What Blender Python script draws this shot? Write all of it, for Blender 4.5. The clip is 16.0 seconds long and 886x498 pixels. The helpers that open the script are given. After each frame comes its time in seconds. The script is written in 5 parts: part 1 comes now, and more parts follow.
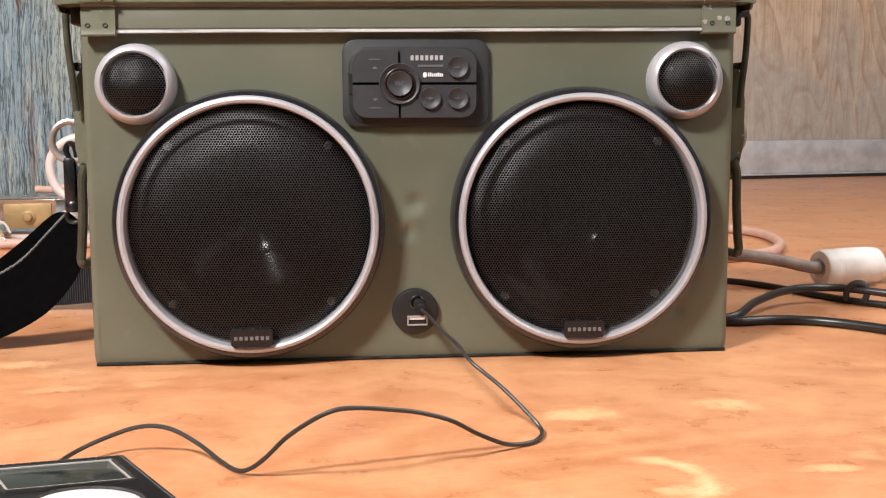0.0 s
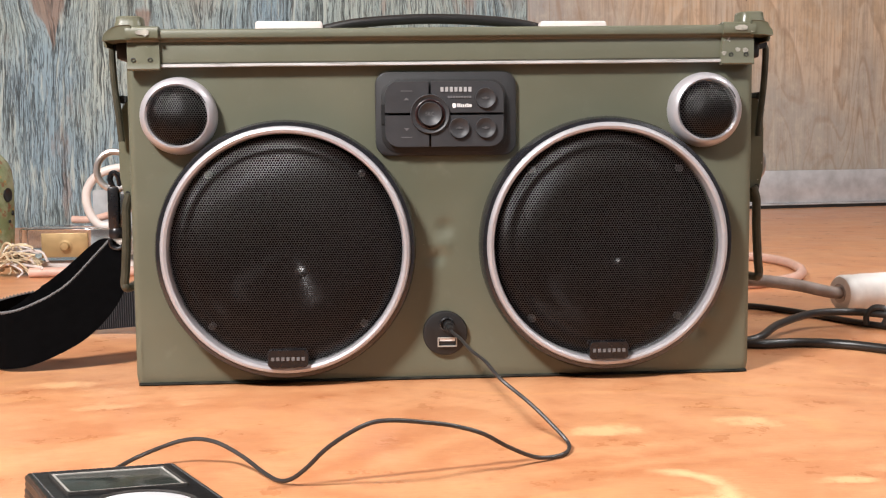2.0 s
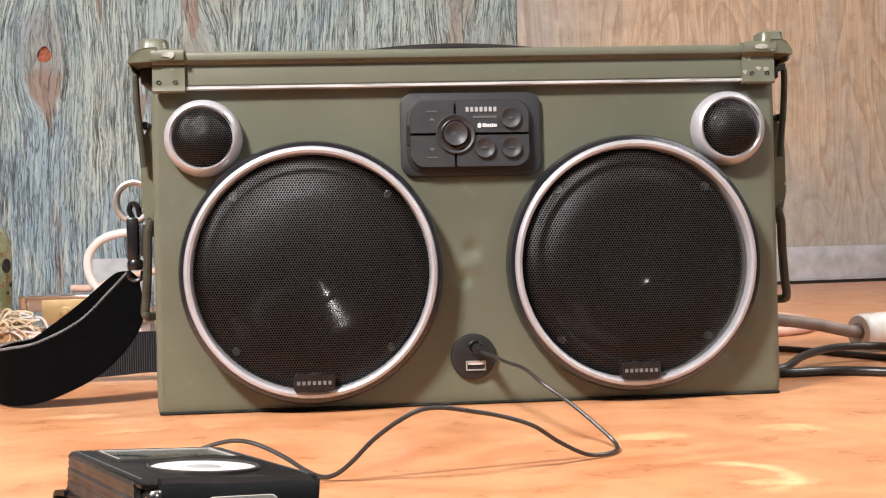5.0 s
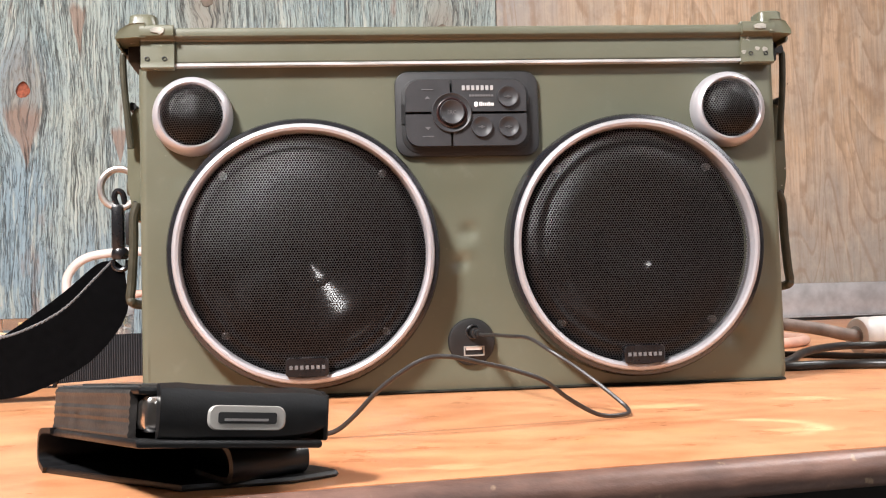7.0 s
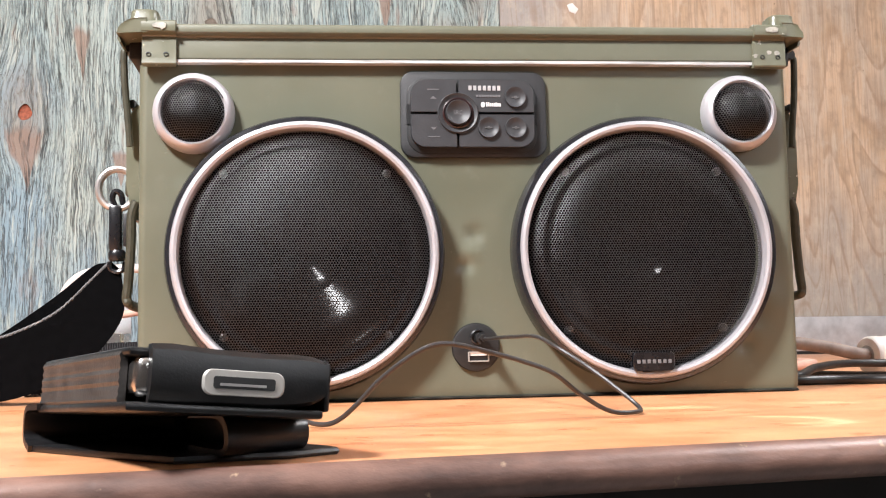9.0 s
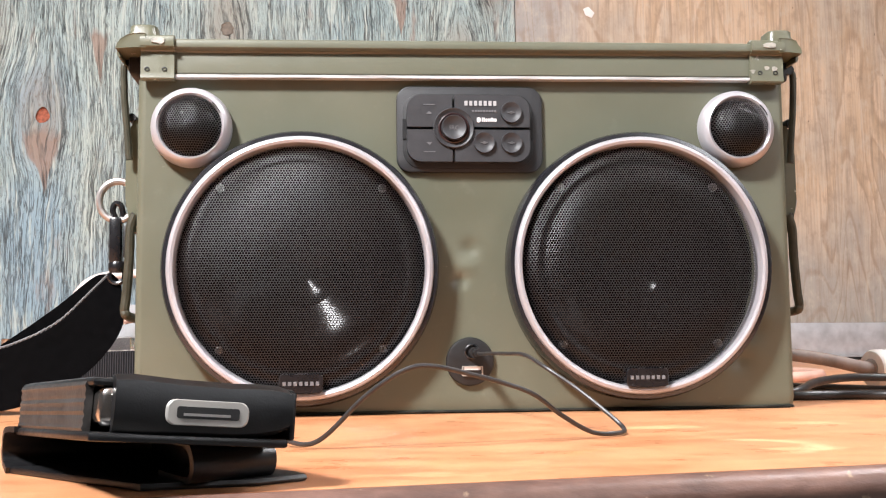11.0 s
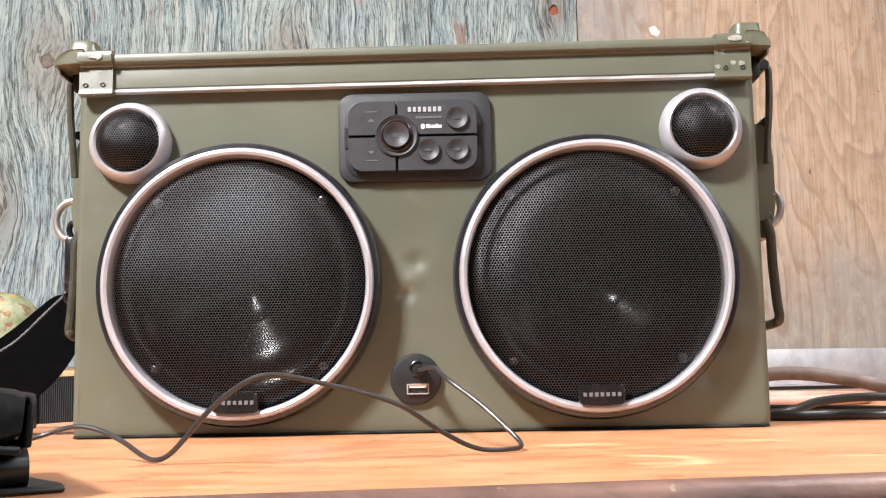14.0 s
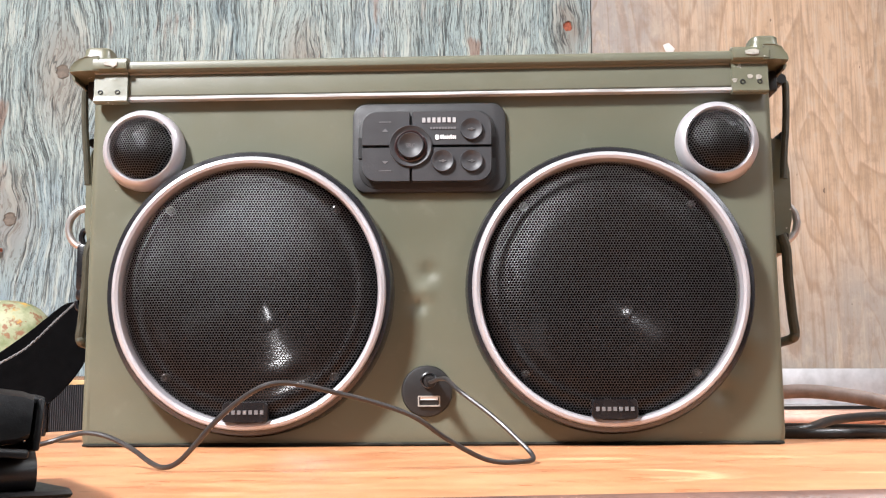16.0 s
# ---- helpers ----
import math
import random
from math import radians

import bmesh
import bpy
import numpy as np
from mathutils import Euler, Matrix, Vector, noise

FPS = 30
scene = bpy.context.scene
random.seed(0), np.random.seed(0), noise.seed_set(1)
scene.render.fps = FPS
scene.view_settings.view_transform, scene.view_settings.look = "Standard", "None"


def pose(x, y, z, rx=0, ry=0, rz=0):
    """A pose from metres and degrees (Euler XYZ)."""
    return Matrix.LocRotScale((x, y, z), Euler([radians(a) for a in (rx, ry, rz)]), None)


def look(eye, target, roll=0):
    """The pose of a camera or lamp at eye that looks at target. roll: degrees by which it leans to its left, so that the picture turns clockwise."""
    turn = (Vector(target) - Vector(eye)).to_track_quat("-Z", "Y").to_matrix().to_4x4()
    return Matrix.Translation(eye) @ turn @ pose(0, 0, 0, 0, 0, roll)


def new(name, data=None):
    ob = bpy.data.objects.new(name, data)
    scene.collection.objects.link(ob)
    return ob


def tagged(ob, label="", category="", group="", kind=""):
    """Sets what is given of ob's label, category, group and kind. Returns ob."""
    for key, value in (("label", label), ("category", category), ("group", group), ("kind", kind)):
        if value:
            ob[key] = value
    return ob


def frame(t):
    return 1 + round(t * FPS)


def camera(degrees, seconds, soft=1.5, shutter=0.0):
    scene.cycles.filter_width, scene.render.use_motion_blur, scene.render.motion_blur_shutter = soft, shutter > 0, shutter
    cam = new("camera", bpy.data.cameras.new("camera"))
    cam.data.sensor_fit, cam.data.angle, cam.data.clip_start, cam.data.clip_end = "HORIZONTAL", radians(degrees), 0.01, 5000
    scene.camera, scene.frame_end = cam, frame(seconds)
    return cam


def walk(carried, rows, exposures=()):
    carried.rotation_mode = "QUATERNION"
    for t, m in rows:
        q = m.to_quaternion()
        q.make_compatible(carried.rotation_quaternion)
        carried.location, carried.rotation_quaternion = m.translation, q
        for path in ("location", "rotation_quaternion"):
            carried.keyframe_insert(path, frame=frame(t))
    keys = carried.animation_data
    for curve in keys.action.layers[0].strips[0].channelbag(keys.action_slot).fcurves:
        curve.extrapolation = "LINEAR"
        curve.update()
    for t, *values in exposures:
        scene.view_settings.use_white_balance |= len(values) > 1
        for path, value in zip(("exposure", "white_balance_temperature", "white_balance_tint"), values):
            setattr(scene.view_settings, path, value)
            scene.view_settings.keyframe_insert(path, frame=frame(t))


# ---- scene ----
cam = camera(44.06, 16.0, soft=1.2)
walk(cam, [
    (0, look((-0.0522, -0.7626, 0.1773), (0.0382, 0.2251, 0.0492), -0.25)),
    (0.5, look((-0.0540, -0.7731, 0.1752), (0.0293, 0.2158, 0.0524), -0.35)),
    (1, look((-0.0566, -0.7811, 0.1741), (0.0214, 0.2091, 0.0584), -0.41)),
    (1.5, look((-0.0587, -0.7866, 0.1734), (0.0153, 0.2050, 0.0673), -0.49)),
    (2, look((-0.0597, -0.7909, 0.1749), (0.0110, 0.2017, 0.0762), -0.50)),
    (2.5, look((-0.0617, -0.7927, 0.1690), (0.0075, 0.2015, 0.0861), -0.72)),
    (3, look((-0.0687, -0.7884, 0.1590), (0.0032, 0.2067, 0.0911), -0.46)),
    (3.5, look((-0.0750, -0.7859, 0.1468), (-0.0004, 0.2101, 0.0975), -0.81)),
    (4, look((-0.0816, -0.7859, 0.1366), (-0.0032, 0.2105, 0.1035), -1.08)),
    (4.2, look((-0.0835, -0.7866, 0.1332), (-0.0047, 0.2100, 0.1058), -1.29)),
    (6.3, look((-0.1034, -0.7678, 0.0780), (0.0055, 0.2257, 0.1125), -1.25)),
    (6.5, look((-0.1031, -0.7664, 0.0735), (0.0059, 0.2269, 0.1120), -1.49)),
    (7, look((-0.1059, -0.7564, 0.0590), (0.0065, 0.2358, 0.1123), -1.68)),
    (7.5, look((-0.1068, -0.7474, 0.0491), (0.0066, 0.2440, 0.1139), -1.65)),
    (8, look((-0.1071, -0.7429, 0.0411), (0.0058, 0.2479, 0.1170), -1.66)),
    (8.5, look((-0.1071, -0.7377, 0.0364), (0.0056, 0.2523, 0.1212), -1.40)),
    (9, look((-0.1072, -0.7365, 0.0354), (0.0055, 0.2532, 0.1244), -1.09)),
    (11.3, look((-0.0797, -0.7459, 0.0504), (0.0049, 0.2464, 0.1384), -0.54)),
    (11.5, look((-0.0710, -0.7476, 0.0555), (0.0057, 0.2456, 0.1422), -0.54)),
    (12, look((-0.0386, -0.7438, 0.0566), (0.0121, 0.2510, 0.1450), -0.67)),
    (12.5, look((-0.0161, -0.7365, 0.0527), (0.0137, 0.2584, 0.1487), -0.94)),
    (13, look((0.0022, -0.7250, 0.0444), (0.0176, 0.2693, 0.1501), -0.97)),
    (13.5, look((0.0165, -0.7153, 0.0356), (0.0177, 0.2779, 0.1513), -1.35)),
    (14, look((0.0237, -0.7132, 0.0327), (0.0138, 0.2795, 0.1531), -1.06)),
    (14.5, look((0.0253, -0.7151, 0.0331), (0.0107, 0.2777, 0.1523), -1.01)),
    (15, look((0.0235, -0.7139, 0.0339), (0.0076, 0.2788, 0.1532), -0.80)),
    (15.5, look((0.0237, -0.7124, 0.0332), (0.0047, 0.2797, 0.1577), -0.57)),
    (16, look((0.0225, -0.7087, 0.0303), (0.0025, 0.2820, 0.1652), -0.30)),
], exposures=[(0, -0.32, 6500, 10), (3, -0.22, 6480, 10), (7, 0.10, 6420, 10), (9, 0.30, 6280, 10), (12.5, 0.22, 6230, 10), (16, 0.28, 6180, 10)])

# ---- world and lights ----
world = bpy.data.worlds.new("room_light")
scene.world = world
world.use_nodes = True
world.node_tree.nodes["Background"].inputs[0].default_value = (0.55, 0.6, 0.7, 1)
world.node_tree.nodes["Background"].inputs[1].default_value = 0.03


def area_lamp(eye, target, size_x, size_y, power, colour):
    data = bpy.data.lights.new("ceiling_or_fill_lamp", "AREA")
    data.shape, data.size, data.size_y, data.energy, data.color = "RECTANGLE", size_x, size_y, power, colour
    ob = new("ceiling_or_fill_lamp", data)
    ob.matrix_world = look(eye, target)
    return ob


area_lamp((-0.95, -1.0, 1.42), (0.1, 0.4, 0.0), 0.30, 0.22, 90, (1.0, 0.97, 0.955))
# added front fill that stands in for room bounce, no real fixture
area_lamp((1.9, -2.1, 1.45), (0.6, 0.8, 0.2), 1.8, 0.8, 31, (0.985, 0.985, 1.0))
area_lamp((1.2, -0.05, 1.44), (0.55, 0.3, 0.0), 0.9, 0.3, 27, (1.0, 0.985, 0.97))

# ---- materials ----
class Mat:
    """A small builder for node materials."""

    def __init__(self, name):
        self.m = bpy.data.materials.new(name)
        self.m.use_nodes = True
        self.t = self.m.node_tree
        self.bsdf = self.t.nodes["Principled BSDF"]
        self.out = self.t.nodes["Material Output"]

    def n(self, kind, operation="", blend_type="", data_type=""):
        node = self.t.nodes.new(kind)
        if data_type:
            node.data_type = data_type
        if operation:
            node.operation = operation
        if blend_type:
            node.blend_type = blend_type
        return node

    def put(self, a, socket):
        if isinstance(a, (int, float)):
            socket.default_value = a
        elif isinstance(a, tuple):
            socket.default_value = a if len(a) == len(socket.default_value) else (*a, 1)
        else:
            self.t.links.new(a, socket)

    def math(self, op, a, b=0.0, c=None):
        node = self.n("ShaderNodeMath", operation=op)
        self.put(a, node.inputs[0])
        self.put(b, node.inputs[1])
        if c is not None:
            self.put(c, node.inputs[2])
        return node.outputs[0]

    def coords(self):
        return self.n("ShaderNodeTexCoord").outputs["Object"]

    def split(self, v):
        node = self.n("ShaderNodeSeparateXYZ")
        self.put(v, node.inputs[0])
        return node.outputs

    def join(self, x, y, z):
        node = self.n("ShaderNodeCombineXYZ")
        for i, a in enumerate((x, y, z)):
            self.put(a, node.inputs[i])
        return node.outputs[0]

    def scaled(self, v, s):
        node = self.n("ShaderNodeMapping")
        self.put(v, node.inputs[0])
        node.inputs["Scale"].default_value = s
        return node.outputs[0]

    def noise(self, v, scale, detail=4.0, rough=0.55, distort=0.0):
        node = self.n("ShaderNodeTexNoise")
        self.put(v, node.inputs["Vector"])
        node.inputs["Scale"].default_value = scale
        node.inputs["Detail"].default_value = detail
        node.inputs["Roughness"].default_value = rough
        node.inputs["Distortion"].default_value = distort
        return node.outputs["Fac"]

    def ramp(self, fac, stops):
        node = self.n("ShaderNodeValToRGB")
        self.put(fac, node.inputs[0])
        el = node.color_ramp.elements
        while len(el) < len(stops):
            el.new(0.5)
        for e, (p, c) in zip(el, stops):
            e.position, e.color = p, ((c, c, c, 1) if isinstance(c, (int, float)) else (*c, 1))
        return node.outputs[0]

    def mix(self, fac, a, b, blend="MIX"):
        node = self.n("ShaderNodeMix", data_type="RGBA", blend_type=blend)
        self.put(fac, node.inputs[0])
        self.put(a, node.inputs[6])
        self.put(b, node.inputs[7])
        return node.outputs[2]

    def bump(self, height, strength=0.3, distance=0.001, below=None):
        node = self.n("ShaderNodeBump")
        node.inputs["Strength"].default_value = strength
        node.inputs["Distance"].default_value = distance
        self.put(height, node.inputs["Height"])
        if below is not None:
            self.put(below, node.inputs["Normal"])
        return node.outputs[0]

    def surface(self, colour=None, rough=None, metal=None, normal=None, spec=None):
        for key, a in (("Base Color", colour), ("Roughness", rough), ("Metallic", metal), ("Normal", normal), ("Specular IOR Level", spec)):
            if a is not None:
                self.put(a, self.bsdf.inputs[key])
        return self.m


def plain(name, colour, rough=0.5, metal=0.0, vary=0.15, scale=60.0, bump=0.15, spec=None):
    """A surface with fine grain and a slower stain."""
    k = Mat(name)
    v = k.coords()
    fine, slow = k.noise(v, scale * 8, 3), k.noise(v, scale, 4)
    dark = tuple(c * (1 - vary) for c in colour)
    light = tuple(min(1, c * (1 + vary)) for c in colour)
    col = k.mix(k.ramp(slow, [(0.3, 0), (0.7, 1)]), dark, light)
    r = k.math("MULTIPLY_ADD", k.noise(v, scale * 2, 3), 0.25, max(0.02, rough - 0.12))
    return k.surface(col, r, metal, k.bump(fine, bump, 0.0004), spec)


def olive_paint():
    k = Mat("olive_paint")
    v = k.coords()
    slow, mid, fine = k.noise(v, 9, 4), k.noise(v, 55, 5), k.noise(v, 900, 2)
    col = k.mix(k.ramp(slow, [(0.32, 0), (0.7, 1)]), (0.101, 0.104, 0.071), (0.125, 0.127, 0.090))
    col = k.mix(k.ramp(mid, [(0.62, 0), (0.75, 0.35)]), col, (0.163, 0.162, 0.122))
    scuff = k.noise(k.scaled(v, (0.4, 0.4, 1.6)), 140, 6, 0.7)
    col = k.mix(k.ramp(scuff, [(0.69, 0), (0.73, 0.6)]), col, (0.260, 0.251, 0.200))
    rough = k.math("MULTIPLY_ADD", mid, 0.25, 0.27)
    wave = k.bump(slow, 0.2, 0.004)
    return k.surface(col, rough, 0.0, k.bump(fine, 0.12, 0.0003, wave), 0.5)


def chipped_paint():
    k = Mat("chipped_paint")
    v = k.coords()
    mid, chip = k.noise(v, 40, 4), k.noise(v, 130, 5, 0.6)
    col = k.mix(k.ramp(mid, [(0.35, 0), (0.7, 1)]), (0.102, 0.103, 0.066), (0.128, 0.129, 0.088))
    bare = k.ramp(chip, [(0.66, 0), (0.69, 1)])
    col = k.mix(bare, col, (0.575, 0.552, 0.504))
    return k.surface(col, k.math("MULTIPLY_ADD", mid, 0.25, 0.22), 0.0, k.bump(chip, 0.3, 0.0006), 0.5)


def bare_rim():
    k = Mat("bare_rim")
    v = k.coords()
    worn = k.noise(k.scaled(v, (1, 6, 20)), 30, 5)
    col = k.mix(k.ramp(worn, [(0.36, 0), (0.48, 1)]), (0.28, 0.275, 0.265), (0.50, 0.50, 0.50))
    return k.surface(col, 0.4, 0.0, k.bump(worn, 0.3, 0.0004))


KNOTS = [(-0.711, 0.535, 0.02), (-0.406, 0.531, 0.017), (0.286, 0.545, 0.016), (-0.337, 0.744, 0.022), (-0.838, 0.729, 0.024), (0.264, 0.885, 0.015), (0.189, 0.701, 0.018), (-0.93, 0.4065, 0.02)]


def knot_warp(k, v, knots):
    """Bends the grain round the knots, and gives how near the closest knot is."""
    x, y, z = k.split(v)
    near = 0.0
    shift = x
    for kx, kz, r in knots:
        dx, dz = k.math("SUBTRACT", x, kx), k.math("MULTIPLY", k.math("SUBTRACT", z, kz), 0.45)
        d2 = k.math("ADD", k.math("MULTIPLY", dx, dx), k.math("MULTIPLY", dz, dz))
        g = k.math("POWER", 2.718, k.math("MULTIPLY", d2, -1.0 / (3.4 * r) ** 2))
        shift = k.math("SUBTRACT", shift, k.math("MULTIPLY", k.math("MULTIPLY", dx, g), 0.82))
        near = k.math("MAXIMUM", near, g)
    return shift, y, z, near


def blue_boards():
    k = Mat("weathered_blue_plywood")
    v = k.coords()
    x, y, z, near = knot_warp(k, v, KNOTS)
    sway = k.noise(k.join(k.math("MULTIPLY", x, 3), 0, k.math("MULTIPLY", z, 4)), 1.0, 3)
    x = k.math("MULTIPLY_ADD", k.math("SUBTRACT", sway, 0.5), 0.040, x)
    grain_v = k.join(x, 0.0, k.math("MULTIPLY", z, 0.05))
    crack = k.noise(grain_v, 80, 3, 0.6)
    crack2 = k.noise(k.join(x, 3.0, k.math("MULTIPLY", z, 0.03)), 52, 4, 0.65)
    line = k.math("ABSOLUTE", k.math("SUBTRACT", crack, 0.5))
    line2 = k.math("ABSOLUTE", k.math("SUBTRACT", crack2, 0.52))
    ragged = k.noise(k.join(x, 0.0, k.math("MULTIPLY", z, 0.15)), 40, 5, 0.65)
    deep = k.math("MULTIPLY", k.ramp(line2, [(0.004, 1), (0.016, 0)]), k.ramp(ragged, [(0.34, 0), (0.55, 1)]))
    thin = k.math("MULTIPLY", k.ramp(line, [(0.006, 0.9), (0.017, 0)]), k.ramp(ragged, [(0.4, 0.15), (0.62, 1)]))
    tone = k.noise(k.join(x, 0.0, k.math("MULTIPLY", z, 0.4)), 4.5, 4)
    fibre = k.noise(k.join(x, 0.0, k.math("MULTIPLY", z, 0.03)), 430, 3, 0.6)
    col = k.mix(k.ramp(tone, [(0.32, 0), (0.66, 1)]), (0.275, 0.365, 0.375), (0.400, 0.458, 0.420))
    blue = k.math("ADD", k.noise(k.join(k.math("MULTIPLY", x, 1.3), 7.0, k.math("MULTIPLY", z, 0.8)), 3.5, 4), k.math("MULTIPLY_ADD", x, -0.10, k.math("MULTIPLY", k.math("SUBTRACT", z, 0.45), -0.30)))
    col = k.mix(k.ramp(blue, [(0.52, 0), (0.70, 0.7)]), col, (0.215, 0.322, 0.409))
    col = k.mix(k.ramp(fibre, [(0.36, 0.22), (0.5, 0.0)]), col, (0.172, 0.217, 0.230))
    col = k.mix(k.ramp(fibre, [(0.52, 0.0), (0.66, 0.3)]), col, (0.482, 0.522, 0.507))
    for seed, size in ((11.0, 85), (13.0, 150)):
        hair = k.noise(k.join(x, seed, k.math("MULTIPLY", z, 0.06)), size, 3, 0.6)
        col = k.mix(k.ramp(k.math("ABSOLUTE", k.math("SUBTRACT", hair, 0.5)), [(0.005, 0.75), (0.016, 0.0)]), col, (0.075, 0.09, 0.095))
    flake = k.noise(k.join(x, 17.0, k.math("MULTIPLY", z, 0.09)), 75, 4, 0.65)
    col = k.mix(k.ramp(flake, [(0.54, 0.0), (0.61, 0.65)]), col, (0.47, 0.52, 0.48))
    worn = k.noise(k.join(x, 5.0, k.math("MULTIPLY", z, 0.22)), 14, 5, 0.6)
    col = k.mix(k.ramp(worn, [(0.61, 0), (0.67, 0.6)]), col, (0.275, 0.204, 0.169))
    col = k.mix(k.ramp(near, [(0.45, 0), (0.9, 0.6)]), col, (0.232, 0.204, 0.169))
    for kx, kz, long in ((-0.711, 0.43, 0.075), (-0.40, 0.62, 0.05), (-0.60, 0.66, 0.06), (-0.95, 0.6, 0.07), (-0.52, 0.42, 0.04), (0.05, 0.80, 0.05)):
        up = k.math("DIVIDE", k.math("SUBTRACT", z, kz), long)
        wide = k.math("DIVIDE", k.math("ABSOLUTE", k.math("SUBTRACT", x, kx)), k.math("MAXIMUM", k.math("MULTIPLY_ADD", up, 0.012, 0.011), 0.0005))
        inside = k.math("ADD", k.math("MAXIMUM", wide, k.math("ABSOLUTE", up)), k.math("MULTIPLY", k.math("SUBTRACT", ragged, 0.5), 1.6))
        col = k.mix(k.ramp(inside, [(0.7, 0.75), (1.05, 0.0)]), col, (0.25, 0.165, 0.125))
    cut = k.math("MAXIMUM", deep, thin)
    col = k.mix(k.math("MULTIPLY", cut, 0.85), col, (0.047, 0.052, 0.055))
    height = k.math("SUBTRACT", k.math("MULTIPLY", fibre, 0.25), cut)
    return k.surface(col, 0.75, 0.0, k.bump(height, 0.8, 0.003), 0.2)


def bare_boards():
    k = Mat("bare_grey_plywood")
    v = k.coords()
    x, y, z = k.split(v)
    low = k.join(x, 0.0, k.math("MULTIPLY", z, 0.2))
    field = k.noise(low, 4.6, 2, 0.4, 0.8)
    rings = k.math("FRACT", k.math("MULTIPLY", field, 14.0))
    edge = k.math("MULTIPLY", rings, k.math("SUBTRACT", 1.0, k.math("POWER", rings, 9.0)))
    fibre = k.noise(k.join(x, 0.0, k.math("MULTIPLY", z, 0.03)), 170, 4, 0.7)
    patch = k.noise(k.join(x, 2.0, k.math("MULTIPLY", z, 0.5)), 4, 4)
    col = k.mix(k.ramp(edge, [(0.1, 0), (0.9, 1)]), (0.570, 0.425, 0.300), (0.440, 0.315, 0.205))
    col = k.mix(k.ramp(fibre, [(0.38, 0.5), (0.54, 0)]), col, (0.242, 0.182, 0.135))
    low_z = k.ramp(k.math("ADD", z, k.math("MULTIPLY", k.math("SUBTRACT", patch, 0.5), 0.5)), [(0.22, 0.8), (0.42, 0.0)])
    grey = k.math("MAXIMUM", low_z, k.ramp(patch, [(0.5, 0), (0.66, 0.65)]))
    col = k.mix(grey, col, (0.324, 0.315, 0.293))
    line = k.noise(k.join(x, 4.0, k.math("MULTIPLY", z, 0.05)), 60, 5, 0.7)
    col = k.mix(k.ramp(line, [(0.36, 0.5), (0.47, 0)]), col, (0.264, 0.201, 0.147))
    col = k.mix(k.ramp(line, [(0.55, 0), (0.64, 0.55)]), col, (0.485, 0.416, 0.338))
    side = k.ramp(k.math("ADD", x, k.math("MULTIPLY", k.math("SUBTRACT", patch, 0.5), 0.7)), [(0.40, 0.75), (0.58, 0.0)])
    col = k.mix(side, col, (0.294, 0.304, 0.307))
    vein = k.ramp(k.math("ABSOLUTE", k.math("SUBTRACT", rings, 0.9)), [(0.03, 0.45), (0.12, 0.0)])
    col = k.mix(k.math("MULTIPLY", vein, k.ramp(patch, [(0.35, 0.3), (0.6, 1.0)])), col, (0.251, 0.158, 0.099))
    blotch = k.noise(k.join(x, 8.0, k.math("MULTIPLY", z, 0.7)), 30, 6, 0.7)
    col = k.mix(k.ramp(blotch, [(0.36, 0.45), (0.48, 0.0)]), col, (0.27, 0.20, 0.145))
    col = k.mix(k.ramp(blotch, [(0.53, 0.0), (0.64, 0.45)]), col, (0.50, 0.43, 0.35))
    cream = k.noise(k.join(x, 6.0, k.math("MULTIPLY", z, 0.16)), 22, 5, 0.65)
    col = k.mix(k.ramp(cream, [(0.57, 0), (0.66, 0.6)]), col, (0.539, 0.465, 0.376))
    speck = k.noise(k.join(x, 9.0, k.math("MULTIPLY", z, 0.6)), 60, 2, 0.5)
    col = k.mix(k.ramp(speck, [(0.735, 0), (0.76, 0.75)]), col, (0.095, 0.063, 0.045))
    return k.surface(col, 0.7, 0.0, k.bump(fibre, 0.35, 0.0012), 0.25)


